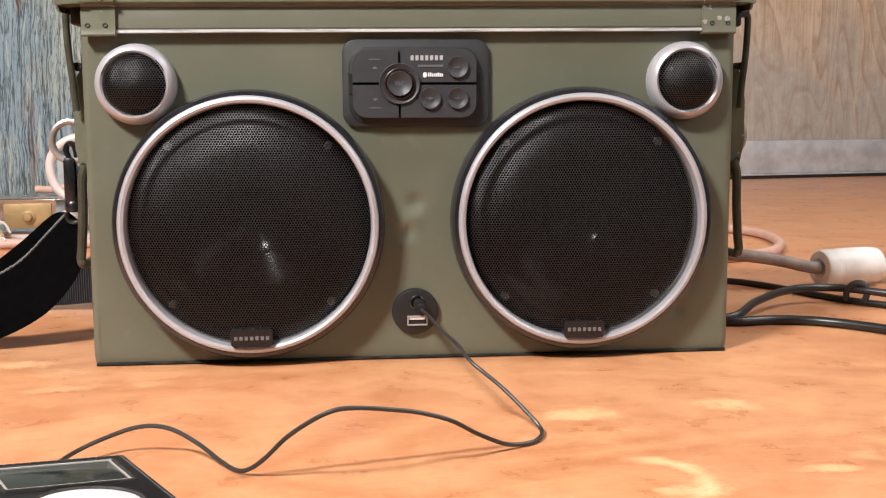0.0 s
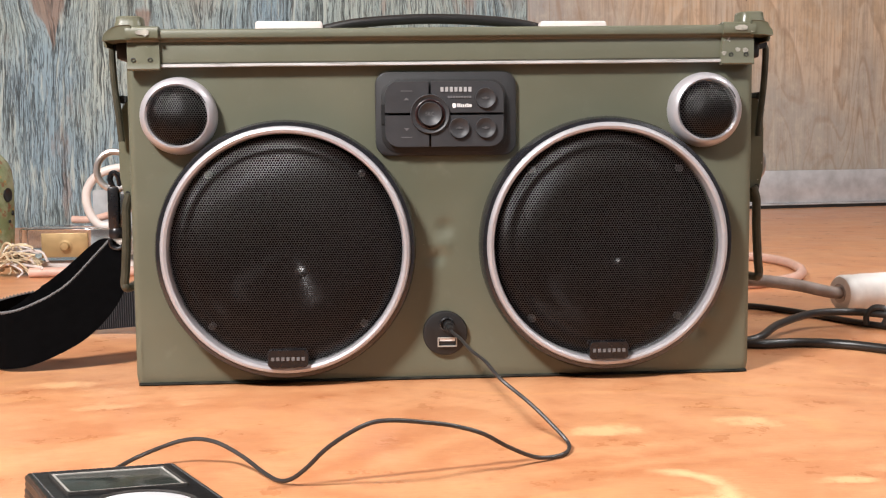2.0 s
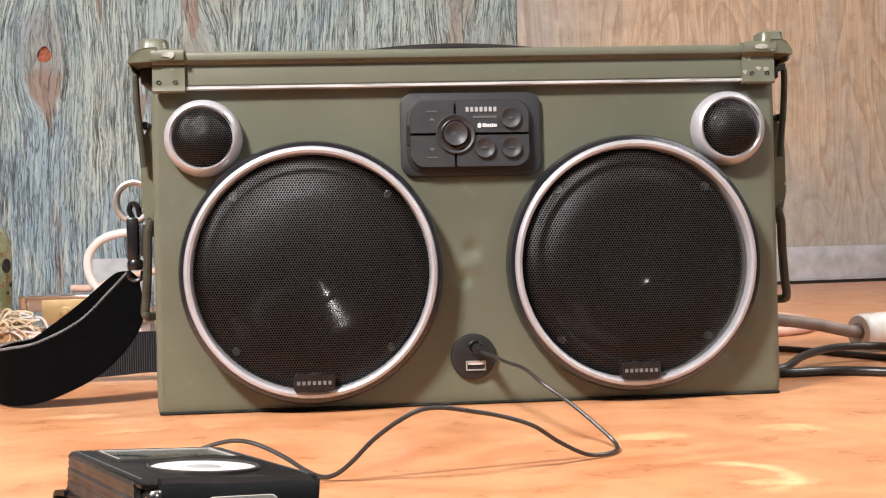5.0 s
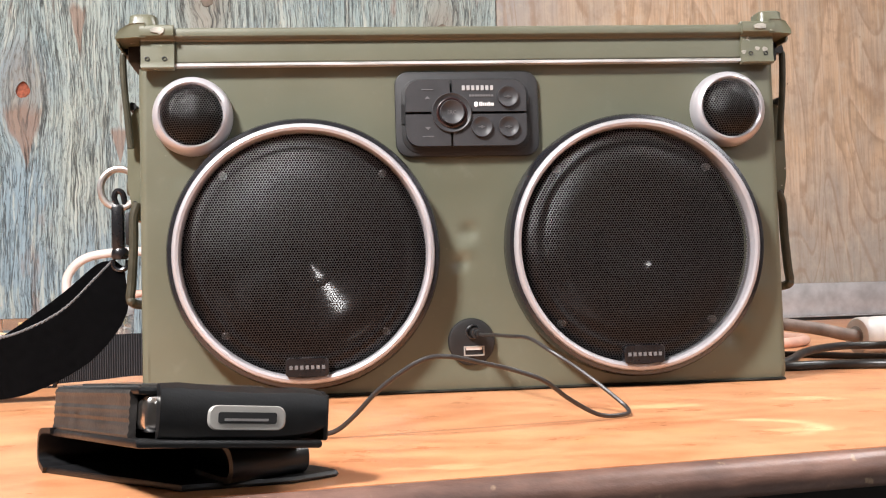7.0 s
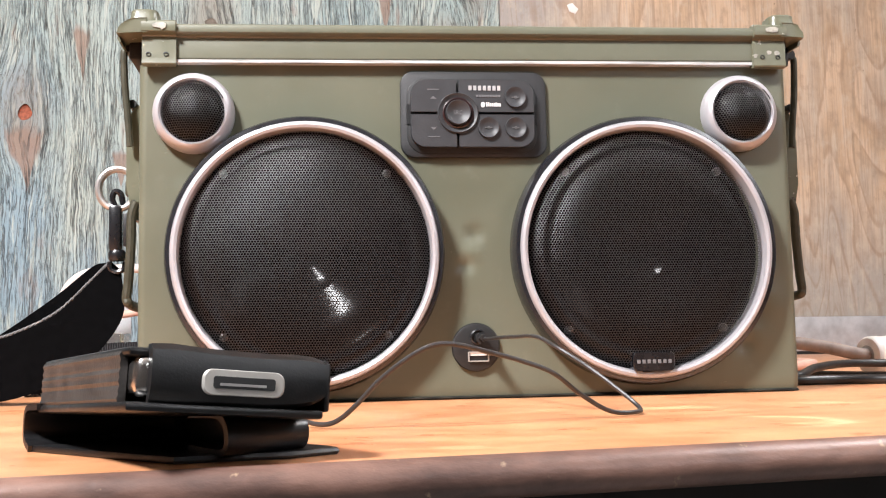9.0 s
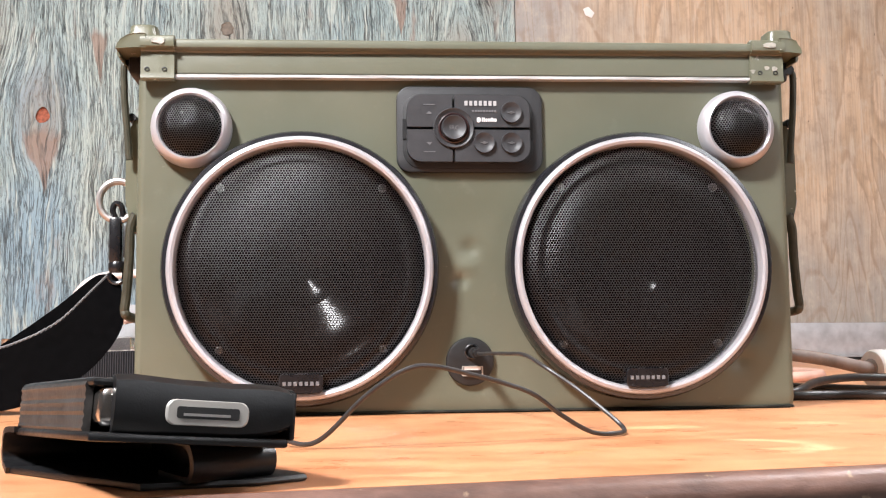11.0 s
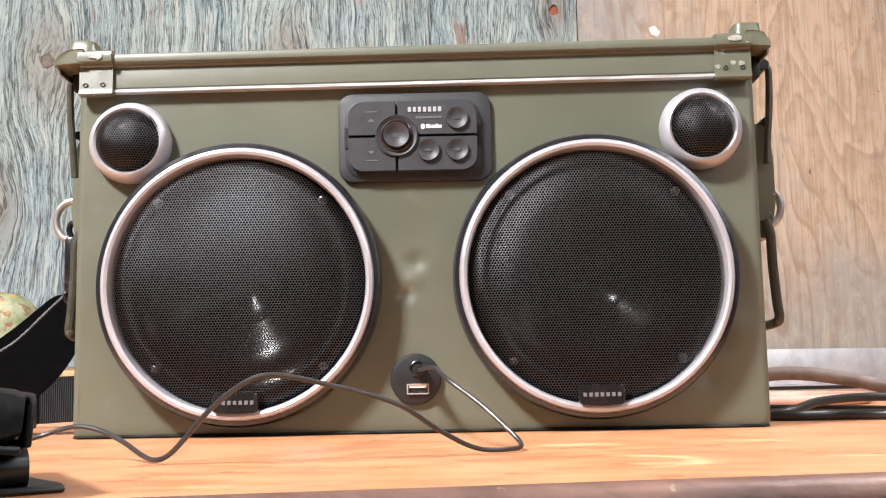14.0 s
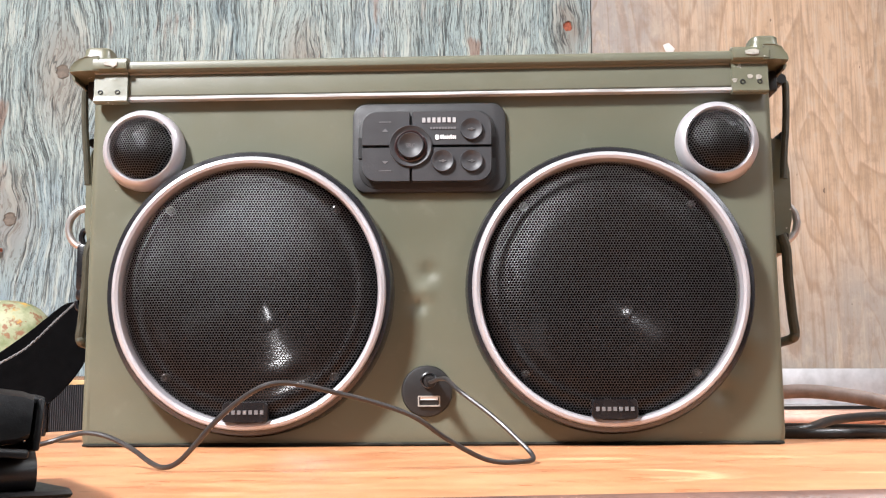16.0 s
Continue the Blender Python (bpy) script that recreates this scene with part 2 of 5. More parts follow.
def bench_wood():
    k = Mat("orange_plywood")
    v = k.coords()
    x, y, z = k.split(v)
    low = k.join(k.math("MULTIPLY", x, 0.45), y, 0.0)
    field = k.noise(low, 4.2, 2, 0.45, 0.5)
    rings = k.math("FRACT", k.math("MULTIPLY", field, 12.0))
    soft = k.math("PINGPONG", rings, 0.5)
    fibre = k.noise(k.join(k.math("MULTIPLY", x, 0.14), y, 0.0), 420, 4, 0.65)
    blot = k.noise(v, 7, 5, 0.6)
    mott, mott2 = k.noise(v, 26, 6, 0.68), k.noise(k.scaled(v, (0.85, 1, 1)), 85, 5, 0.65)
    col = k.mix(k.ramp(soft, [(0.0, 0), (0.5, 1)]), (0.615, 0.288, 0.135), (0.495, 0.193, 0.082))
    col = k.mix(k.ramp(blot, [(0.38, 0.0), (0.64, 0.85)]), col, (0.590, 0.285, 0.138))
    col = k.mix(k.ramp(mott, [(0.35, 0.45), (0.49, 0)]), col, (0.434, 0.150, 0.052))
    col = k.mix(k.ramp(mott, [(0.53, 0), (0.65, 0.4)]), col, (0.640, 0.330, 0.160))
    col = k.mix(k.ramp(mott2, [(0.36, 0.22), (0.47, 0)]), col, (0.386, 0.128, 0.045))
    col = k.mix(k.ramp(mott2, [(0.55, 0), (0.66, 0.35)]), col, (0.664, 0.351, 0.171))
    col = k.mix(k.ramp(fibre, [(0.34, 0.18), (0.5, 0)]), col, (0.410, 0.139, 0.048))
    pale = k.math("PINGPONG", k.math("FRACT", k.math("MULTIPLY", k.noise(low, 4.0, 2, 0.45, 0.8), 8.0)), 0.5)
    col = k.mix(k.math("MULTIPLY", k.ramp(pale, [(0.02, 0.45), (0.07, 0.0)]), k.ramp(blot, [(0.42, 0.1), (0.6, 0.8)])), col, (0.675, 0.351, 0.137))
    wear = k.noise(k.join(k.math("MULTIPLY", x, 0.6), y, 4.0), 11, 6, 0.7)
    col = k.mix(k.ramp(wear, [(0.62, 0), (0.69, 0.6)]), col, (0.724, 0.417, 0.216))
    fleck = k.noise(v, 95, 3, 0.5)
    col = k.mix(k.ramp(fleck, [(0.74, 0), (0.77, 0.5)]), col, (0.242, 0.072, 0.028))
    scratch = k.noise(v, 60, 5, 0.7)
    for cx, cy, rx, ry in ((0.176, -0.140, 0.022, 0.015), (0.084, -0.152, 0.026, 0.015), (0.187, -0.260, 0.018, 0.007), (0.11, -0.285, 0.02, 0.009), (-0.28, 0.01, 0.03, 0.012)):
        ex, ey = k.math("DIVIDE", k.math("SUBTRACT", x, cx), rx), k.math("DIVIDE", k.math("SUBTRACT", y, cy), ry)
        d = k.math("ADD", k.math("ADD", k.math("MULTIPLY", ex, ex), k.math("MULTIPLY", ey, ey)), k.math("MULTIPLY", k.math("SUBTRACT", scratch, 0.5), 4.0))
        col = k.mix(k.ramp(d, [(0.1, 0.7), (1.0, 0.0)]), col, (0.844, 0.507, 0.261))
    ex, ey = k.math("SUBTRACT", x, 0.088), k.math("SUBTRACT", y, -0.268)
    d = k.math("SQRT", k.math("ADD", k.math("MULTIPLY", ex, ex), k.math("MULTIPLY", ey, ey)))
    band = k.math("ADD", k.math("ABSOLUTE", k.math("SUBTRACT", d, 0.032)), k.math("MULTIPLY", k.math("SUBTRACT", scratch, 0.5), 0.022))
    part_ring = k.math("MULTIPLY", k.ramp(band, [(0.002, 0.75), (0.006, 0.0)]), k.ramp(k.math("ADD", k.math("MULTIPLY", ex, 12.0), 0.5), [(0.45, 0), (0.7, 1)]))
    col = k.mix(part_ring, col, (0.893, 0.557, 0.295))
    split = k.math("ABSOLUTE", k.math("SUBTRACT", k.math("SUBTRACT", y, k.math("MULTIPLY", x, 0.26)), k.math("MULTIPLY_ADD", k.math("SUBTRACT", scratch, 0.5), 0.006, -0.2165)))
    there = k.ramp(k.math("ABSOLUTE", k.math("ADD", x, 0.03)), [(0.05, 1.0), (0.10, 0.0)])
    col = k.mix(k.math("MULTIPLY", k.ramp(split, [(0.0003, 0.75), (0.0009, 0.0)]), there), col, (0.170, 0.053, 0.021))
    rough = k.ramp(k.noise(v, 13, 4), [(0.3, 0.30), (0.7, 0.5)])
    k.put(0.4, k.bsdf.inputs["Coat Weight"])
    k.put(k.math("MULTIPLY_ADD", mott, 0.3, 0.16), k.bsdf.inputs["Coat Roughness"])
    return k.surface(col, rough, 0.0, k.bump(fibre, 0.25, 0.0006), 0.45)


def grille_mesh(name, pitch, hole, colour, rough, spec):
    """Black punched sheet: staggered round holes that one sees through."""
    k = Mat(name)
    x, y, z = k.split(k.coords())
    v = k.math("DIVIDE", z, pitch * 0.866)
    row = k.math("FLOOR", v)
    odd = k.math("MULTIPLY", k.math("MODULO", k.math("ADD", row, 400.0), 2.0), 0.5)
    u = k.math("FRACT", k.math("ADD", k.math("DIVIDE", k.math("ADD", x, 1.0), pitch), odd))
    du = k.math("SUBTRACT", u, 0.5)
    dv = k.math("MULTIPLY", k.math("SUBTRACT", k.math("FRACT", k.math("ADD", v, 400.0)), 0.5), 0.866)
    d = k.math("SQRT", k.math("ADD", k.math("MULTIPLY", du, du), k.math("MULTIPLY", dv, dv)))
    is_hole = k.math("LESS_THAN", d, hole)
    k.surface(colour, rough, 0.0, k.bump(k.math("ADD", k.math("MULTIPLY", d, -1.0), k.math("MULTIPLY", dv, -0.4)), 0.5, 0.0010), spec)
    clear = k.n("ShaderNodeBsdfTransparent")
    mix = k.n("ShaderNodeMixShader")
    k.t.links.new(is_hole, mix.inputs[0])
    k.t.links.new(k.bsdf.outputs[0], mix.inputs[1])
    k.t.links.new(clear.outputs[0], mix.inputs[2])
    k.t.links.new(mix.outputs[0], k.out.inputs[0])
    return k.m


def webbing(name, rib):
    k = Mat(name)
    x, y, z = k.split(k.coords())
    w = k.math("SINE", k.math("MULTIPLY", k.math("ADD", x, k.math("MULTIPLY", y, 0.6)), rib))
    col = k.mix(k.ramp(w, [(0.3, 0), (0.9, 1)]), (0.006, 0.006, 0.007), (0.05, 0.05, 0.055))
    return k.surface(col, 0.75, 0.0, k.bump(w, 0.6, 0.0008), 0.2)


def rusty_green():
    k = Mat("rusty_green_enamel")
    v = k.coords()
    a, b = k.noise(v, 22, 6, 0.65), k.noise(v, 70, 5, 0.6)
    col = k.mix(k.ramp(a, [(0.4, 0), (0.6, 1)]), (0.16, 0.2, 0.09), (0.35, 0.37, 0.24))
    col = k.mix(k.ramp(b, [(0.55, 0), (0.62, 1)]), col, (0.22, 0.10, 0.05))
    col = k.mix(k.ramp(k.noise(v, 35, 4), [(0.62, 0), (0.68, 0.9)]), col, (0.55, 0.33, 0.06))
    return k.surface(col, 0.6, 0.0, k.bump(b, 0.5, 0.002))


def rusty_edge():
    k = Mat("worn_rusty_edging")
    v = k.coords()
    a, b = k.noise(k.scaled(v, (0.5, 1, 1)), 40, 6, 0.65), k.noise(v, 130, 5)
    col = k.mix(k.ramp(a, [(0.35, 0), (0.65, 1)]), (0.075, 0.042, 0.034), (0.19, 0.105, 0.08))
    col = k.mix(k.ramp(b, [(0.66, 0), (0.73, 0.7)]), col, (0.40, 0.29, 0.19))
    return k.surface(col, 0.42, 0.0, k.bump(a, 0.6, 0.002))


def glass(name, colour, rough, ior=1.45):
    k = Mat(name)
    k.bsdf.inputs["Transmission Weight"].default_value = 1.0
    k.bsdf.inputs["IOR"].default_value = ior
    return k.surface(colour, rough)


OLIVE, CHIPPED, RIM = olive_paint(), chipped_paint(), bare_rim()
BLUE, BARE, BENCH = blue_boards(), bare_boards(), bench_wood()
GRILLE = grille_mesh("black_speaker_grille", 0.00186, 0.385, (0.0100, 0.0074, 0.0077), 0.33, 0.5)
DOME = grille_mesh("black_tweeter_mesh", 0.00168, 0.385, (0.011, 0.0094, 0.0098), 0.34, 0.42)
SILVER = plain("satin_silver", (0.43, 0.418, 0.44), 0.36, 0.35, 0.06, 30, 0.05)
RINGBLACK = plain("glossy_charcoal_ring", (0.014, 0.014, 0.017), 0.20, 0, 0.1, 40, 0.03, 1.0)
GLOSSBLACK = plain("glossy_black_plastic", (0.008, 0.008, 0.0095), 0.26, 0, 0.1, 40, 0.03)
BLACK = plain("black_plastic", (0.009, 0.009, 0.0095), 0.5, 0, 0.15, 60, 0.2)
PANEL = plain("dark_grey_plastic", (0.030, 0.030, 0.033), 0.5, 0, 0.1, 90, 0.2)
PANEL_DARK = plain("charcoal_surround", (0.016, 0.016, 0.0175), 0.55, 0, 0.12, 120, 0.3)
CONE = Mat("speaker_cone").surface((0.003, 0.003, 0.0032), 0.155, 0.0, None, 0.07)
PALEPRINT = plain("pale_grey_print", (0.36, 0.36, 0.365), 0.6, 0, 0.05)
WHITE = plain("white_print", (0.75, 0.75, 0.75), 0.6, 0, 0.03)
GREYPRINT = plain("grey_print", (0.13, 0.13, 0.135), 0.5, 0, 0.05)
REDGLOW = plain("dark_red_ring", (0.022, 0.008, 0.008), 0.3, 0, 0.1)
STEEL = plain("dull_steel", (0.45, 0.43, 0.42), 0.42, 0.9, 0.15, 50, 0.2)
DARKSTEEL = plain("dark_screw_steel", (0.10, 0.098, 0.095), 0.3, 0.7, 0.15, 50, 0.2)
CHROME = plain("worn_chrome", (0.72, 0.7, 0.68), 0.2, 1.0, 0.08, 50, 0.05)
DULLGALV = plain("dull_galvanised_plate", (0.36, 0.37, 0.38), 0.5, 0.4, 0.2, 40, 0.2)
# worn seam colour, darkened to hold the shadow line at the can's foot
HEM = plain("worn_seam_shadow", (0.018, 0.017, 0.013), 0.75, 0, 0.8, 90, 0.8, 0.2)
BAREMETAL = plain("worn_bare_patch", (0.34, 0.33, 0.29), 0.5, 0, 0.4, 220, 0.5)
GALV = plain("galvanised_sheet", (0.60, 0.61, 0.63), 0.42, 0.55, 0.2, 24, 0.2)
DARKOLIVE = plain("dark_olive_steel", (0.055, 0.052, 0.035), 0.4, 0.2, 0.3, 80, 0.3)
RUBBER = plain("black_rubber_cable", (0.012, 0.0115, 0.0115), 0.33, 0, 0.15, 90, 0.1)
GREYRUBBER = plain("grey_cable", (0.026, 0.0245, 0.0245), 0.4, 0, 0.15, 90, 0.1)
OLDCORD = plain("dirty_grey_cord", (0.31, 0.245, 0.215), 0.65, 0, 0.25, 70, 0.3)
PINKTUBE = plain("faded_pink_tube", (0.55, 0.34, 0.27), 0.5, 0, 0.15, 50, 0.2)
WHITETUBE = plain("dirty_white_tube", (0.58, 0.52, 0.49), 0.45, 0, 0.1, 40, 0.15)
PORCELAIN = plain("scuffed_white_plug", (0.80, 0.785, 0.76), 0.4, 0, 0.12, 45, 0.25)
BRASS = plain("dull_brass", (0.36, 0.245, 0.115), 0.45, 0.5, 0.15, 40, 0.2)
ROPE = plain("frayed_natural_fibre", (0.52, 0.42, 0.28), 0.85, 0, 0.25, 60, 0.4)
LEATHER = plain("black_leather", (0.0050, 0.0050, 0.0056), 0.38, 0, 0.3, 160, 0.14, 0.5)
PORTMETAL = plain("brushed_port_metal", (0.45, 0.43, 0.4), 0.35, 0.35, 0.08, 60, 0.1)
LEATHER_WORN = plain("worn_black_leather_edge", (0.024, 0.021, 0.019), 0.45, 0, 0.6, 110, 0.5)
THREAD = plain("dark_grey_thread", (0.07, 0.07, 0.072), 0.8, 0, 0.2)
WHITEWHEEL = plain("white_wheel", (0.58, 0.58, 0.6), 0.4, 0, 0.02)
GREYBUTTON = plain("light_grey_button", (0.32, 0.32, 0.335), 0.4, 0, 0.03)
SCREEN = plain("dark_glossy_screen", (0.02, 0.024, 0.02), 0.06, 0, 0.1, 20, 0.0)
STRAP = plain("black_webbing", (0.0022, 0.0022, 0.0025), 0.9, 0, 0.3, 200, 0.4, 0.03)
RIBBED = webbing("ribbed_black_webbing", 3400)
STITCH = plain("grey_edge_stitch", (0.15, 0.15, 0.155), 0.8, 0, 0.3)
MOSSY, EDGING = rusty_green(), rusty_edge()
CLEAR = glass("clear_plastic", (0.92, 0.94, 0.94), 0.08)
REDWOOD = plain("red_brown_ply_core", (0.30, 0.085, 0.045), 0.8, 0, 0.55, 130, 0.9)
KNOTWOOD = plain("brown_knot", (0.155, 0.13, 0.105), 0.75, 0, 0.35, 70, 0.6)
# colours of the unseen room: dark walls limit bounce light, pale ceiling adds some
WALLPAINT = plain("dark_unseen_wall", (0.16, 0.15, 0.14), 0.8, 0, 0.1, 3, 0.2)
FLOORGREY = plain("unseen_grey_floor", (0.25, 0.24, 0.23), 0.8, 0, 0.15, 3, 0.2)
CEILWHITE = plain("pale_unseen_ceiling", (0.62, 0.6, 0.58), 0.8, 0, 0.05, 3, 0.2)
WHITECHIP = plain("white_plaster_chip", (0.66, 0.655, 0.64), 0.7, 0, 0.05)
CHALK = plain("pale_scuffed_wood", (0.68, 0.40, 0.22), 0.6, 0, 0.15, 120, 0.3)

# ---- shape helpers ----
def thing(name, loc, label, category, group="", kind=""):
    ob = new(name)
    ob.location = loc
    ob.empty_display_size = 0.02
    return tagged(ob, label, category, group, kind)


def root_of(ob):
    while ob.parent:
        ob = ob.parent
    return ob


def link_mesh(name, bm, material, origin, smooth=35):
    bmesh.ops.recalc_face_normals(bm, faces=bm.faces)
    if origin.length > 0:
        bmesh.ops.translate(bm, verts=bm.verts, vec=-origin)
    me = bpy.data.meshes.new(name)
    bm.to_mesh(me)
    bm.free()
    me.materials.append(material)
    if smooth:
        me.polygons.foreach_set("use_smooth", [True] * len(me.polygons))
        me.set_sharp_from_angle(angle=radians(smooth))
    return me


def part(name, bm, material, parent, label="", smooth=35):
    """One mesh, given in world places, as a child of a thing or of a part."""
    ob = new(name, link_mesh(name, bm, material, Vector(root_of(parent).location), smooth))
    ob.parent = parent
    if label:
        ob["label"] = label
    return ob


def single(name, bm, material, loc, label, category, kind="", smooth=35):
    ob = new(name, link_mesh(name, bm, material, Vector(loc), smooth))
    ob.location = loc
    return tagged(ob, label, category, "", kind)


def block(x0, x1, y0, y1, z0, z1, bevel=0.0, segs=2):
    bm = bmesh.new()
    bmesh.ops.create_cube(bm, size=1)
    bmesh.ops.scale(bm, verts=bm.verts, vec=(x1 - x0, y1 - y0, z1 - z0))
    bmesh.ops.translate(bm, verts=bm.verts, vec=((x0 + x1) / 2, (y0 + y1) / 2, (z0 + z1) / 2))
    if bevel:
        bmesh.ops.bevel(bm, geom=bm.edges[:], offset=bevel, segments=segs, affect="EDGES", profile=0.5)
    return bm


def loft(rings, closed=False, caps=True):
    """Skin over rings of equally many points."""
    bm = bmesh.new()
    made = [[bm.verts.new(p) for p in ring] for ring in rings]
    pairs = list(zip(made, made[1:])) + ([(made[-1], made[0])] if closed else [])
    for a, b in pairs:
        n = len(a)
        for i in range(n):
            bm.faces.new((a[i], a[(i + 1) % n], b[(i + 1) % n], b[i]))
    if caps and not closed:
        bm.faces.new(made[0])
        bm.faces.new(made[-1][::-1])
    return bm


def lathe(profile, centre, axis="y", segs=64):
    """Turns (radius, place along the axis) round an axis through the centre."""
    rings = []
    cx, cy, cz = centre
    for r, h in profile:
        ring = []
        for i in range(segs):
            c, s = r * math.cos(math.tau * i / segs), r * math.sin(math.tau * i / segs)
            ring.append({"x": (cx + h, cy + c, cz + s), "y": (cx + c, cy + h, cz + s), "z": (cx + c, cy + s, cz + h)}[axis])
        rings.append(ring)
    if profile[-1][0] > 0.001:
        return loft(rings, closed=True)
    bm = loft(rings, caps=False)
    bm.verts.ensure_lookup_table()
    bm.faces.new(bm.verts[-segs:])
    return bm


def rounded(w, h, r, segs=6):
    pts = []
    for sx, sy, a0 in ((1, 1, 0), (-1, 1, 90), (-1, -1, 180), (1, -1, 270)):
        for i in range(segs + 1):
            a = radians(a0 + 90 * i / segs)
            pts.append((sx * (w / 2 - r) + r * math.cos(a), sy * (h / 2 - r) + r * math.sin(a)))
    return pts


def plate(cx, cz, w, h, r, y_back, y_front, edge=0.0008):
    """A rounded plate that stands upright and faces the front."""
    rings = []
    for inset, y in ((0, y_back), (0, y_front + edge), (edge * 0.3, y_front + edge * 0.3), (edge, y_front)):
        rings.append([(cx + a, y, cz + b) for a, b in rounded(w - 2 * inset, h - 2 * inset, max(r - inset, 0.0002))])
    return loft(rings)


def along(points, steps=8):
    """A smooth curve through the points."""
    p = [Vector(q) for q in points]
    p = [2 * p[0] - p[1]] + p + [2 * p[-1] - p[-2]]
    out = []
    for i in range(1, len(p) - 2):
        for s in range(steps):
            t = s / steps
            a, b, c, d = p[i - 1], p[i], p[i + 1], p[i + 2]
            out.append(0.5 * (2 * b + (c - a) * t + (2 * a - 5 * b + 4 * c - d) * t * t + (3 * b - a - 3 * c + d) * t ** 3))
    return out + [p[-2]]


def tube(points, radius, segs=10, steps=8, closed=False):
    path = along(points, steps)
    if closed:
        path = path[:-1]
    n = len(path)
    up = Vector((0.13, 0.21, 0.97))
    rings = []
    for i, q in enumerate(path):
        ahead = (path[(i + 1) % n] if closed or i + 1 < n else q) - (path[i - 1] if closed or i > 0 else q)
        ahead.normalize()
        up = (up - ahead * up.dot(ahead)).normalized()
        side = ahead.cross(up)
        rings.append([q + radius * (math.cos(math.tau * j / segs) * up + math.sin(math.tau * j / segs) * side) for j in range(segs)])
    return loft(rings, closed)


def band(pairs, thick, steps=6):
    """A strap between two edge curves."""
    a, b = along([p for p, q in pairs], steps), along([q for p, q in pairs], steps)
    rings = []
    for i in range(len(a)):
        j, m = max(i - 1, 0), min(i + 1, len(a) - 1)
        n = (a[m] - a[j] + b[m] - b[j]).cross(b[i] - a[i]).normalized() * thick / 2
        rings.append([a[i] + n, b[i] + n, b[i] - n, a[i] - n])
    return loft(rings)


def swept(profile, x0, x1):
    """A closed (y, z) outline drawn out along x."""
    return loft([[(x, y, z) for y, z in profile] for x in (x0, x1)])


def merged(*bms):
    out = bmesh.new()
    for b in bms:
        me = bpy.data.meshes.new("piece")
        b.to_mesh(me)
        b.free()
        out.from_mesh(me)
        bpy.data.meshes.remove(me)
    return out


# ---- the room ----
WALL_Y, WALL_SLOPE = 1.712, 0.176
TURN = math.degrees(math.atan(WALL_SLOPE))


def on_wall(x):
    return WALL_Y + WALL_SLOPE * x


def wall_block(x0, x1, z0, z1, out, back=0.0, bevel=0.0):
    """A block against the back wall, between two places along x, standing out by so much."""
    u0, u1 = x0 / math.cos(radians(TURN)), x1 / math.cos(radians(TURN))
    bm = block(u0, u1, -out, back, z0, z1, bevel)
    bmesh.ops.transform(bm, matrix=pose(0, WALL_Y, 0, 0, 0, TURN), verts=bm.verts)
    return bm


SEAM = 0.319
HOLES = [(-0.711, 0.535, 0.0155), (-0.406, 0.531, 0.0125), (0.264, 0.885, 0.0125)]


def holed_panel(x0, x1, z0, z1, thick):
    """A panel against the back wall with ragged round knot holes through it."""
    stretch = 1 / math.cos(radians(TURN))
    loops = [[(x0 * stretch, z0), (x1 * stretch, z0), (x1 * stretch, z1), (x0 * stretch, z1)]]
    for kx, kz, r in HOLES:
        loops.append([(kx * stretch + r * (0.9 + 0.08 * math.sin(3 * a + 40 * kx)) * math.cos(a), kz + r * (1.04 + 0.10 * math.sin(2 * a + kx) + 0.06 * math.sin(5 * a)) * math.sin(a)) for a in (math.tau * i / 28 for i in range(28))])
    bm = bmesh.new()
    edges = []
    for loop in loops:
        f = [bm.verts.new((u, -thick, z)) for u, z in loop]
        k = [bm.verts.new((u, 0, z)) for u, z in loop]
        for i in range(len(loop)):
            j = (i + 1) % len(loop)
            edges.append(bm.edges.new((f[i], f[j])))
            bm.faces.new((f[i], k[i], k[j], f[j]))
    bmesh.ops.triangle_fill(bm, use_beauty=True, use_dissolve=False, edges=edges)
    bmesh.ops.transform(bm, matrix=pose(0, WALL_Y, 0, 0, 0, TURN), verts=bm.verts)
    return bm


single("wall_panel_blue", holed_panel(-2.2, SEAM - 0.0015, -0.02, 1.5, 0.012), BLUE, (0, 0, 0), "weathered plywood wall panel with flaking blue-green paint and knot holes", "wall", "structure", 0)
single("wall_panel_bare", wall_block(SEAM + 0.0015, 2.4, -0.02, 1.5, 0.010), BARE, (0, 0, 0), "bare greyed plywood wall panel with swirling grain", "wall", "structure", 0)
# unseen walls, floor and ceiling, added to enclose and shape the light
single("wall_north", wall_block(-3.0, 3.0, -0.95, 1.5, -0.003, 0.1), WALLPAINT, (0, 0, 0), "unseen dark wall added behind the panels", "wall", "structure", 0)
single("wall_west", block(-3.1, -3.0, -3.5, 1.3, -0.95, 1.5), WALLPAINT, (-3.05, -1, -0.95), "unseen dark wall added to close the room", "wall", "structure", 0)
single("wall_east", block(3.0, 3.1, -3.5, 2.3, -0.95, 1.5), WALLPAINT, (3.05, -1, -0.95), "unseen dark wall added to close the room", "wall", "structure", 0)
single("wall_south", block(-3.1, 3.1, -3.6, -3.5, -0.95, 1.5), WALLPAINT, (0, -3.55, -0.95), "unseen dark wall added to close the room", "wall", "structure", 0)
single("floor", block(-3.1, 3.1, -3.6, 2.4, -1.0, -0.95), FLOORGREY, (0, 0, -0.95), "unseen grey floor added to close the room", "floor", "structure", 0)
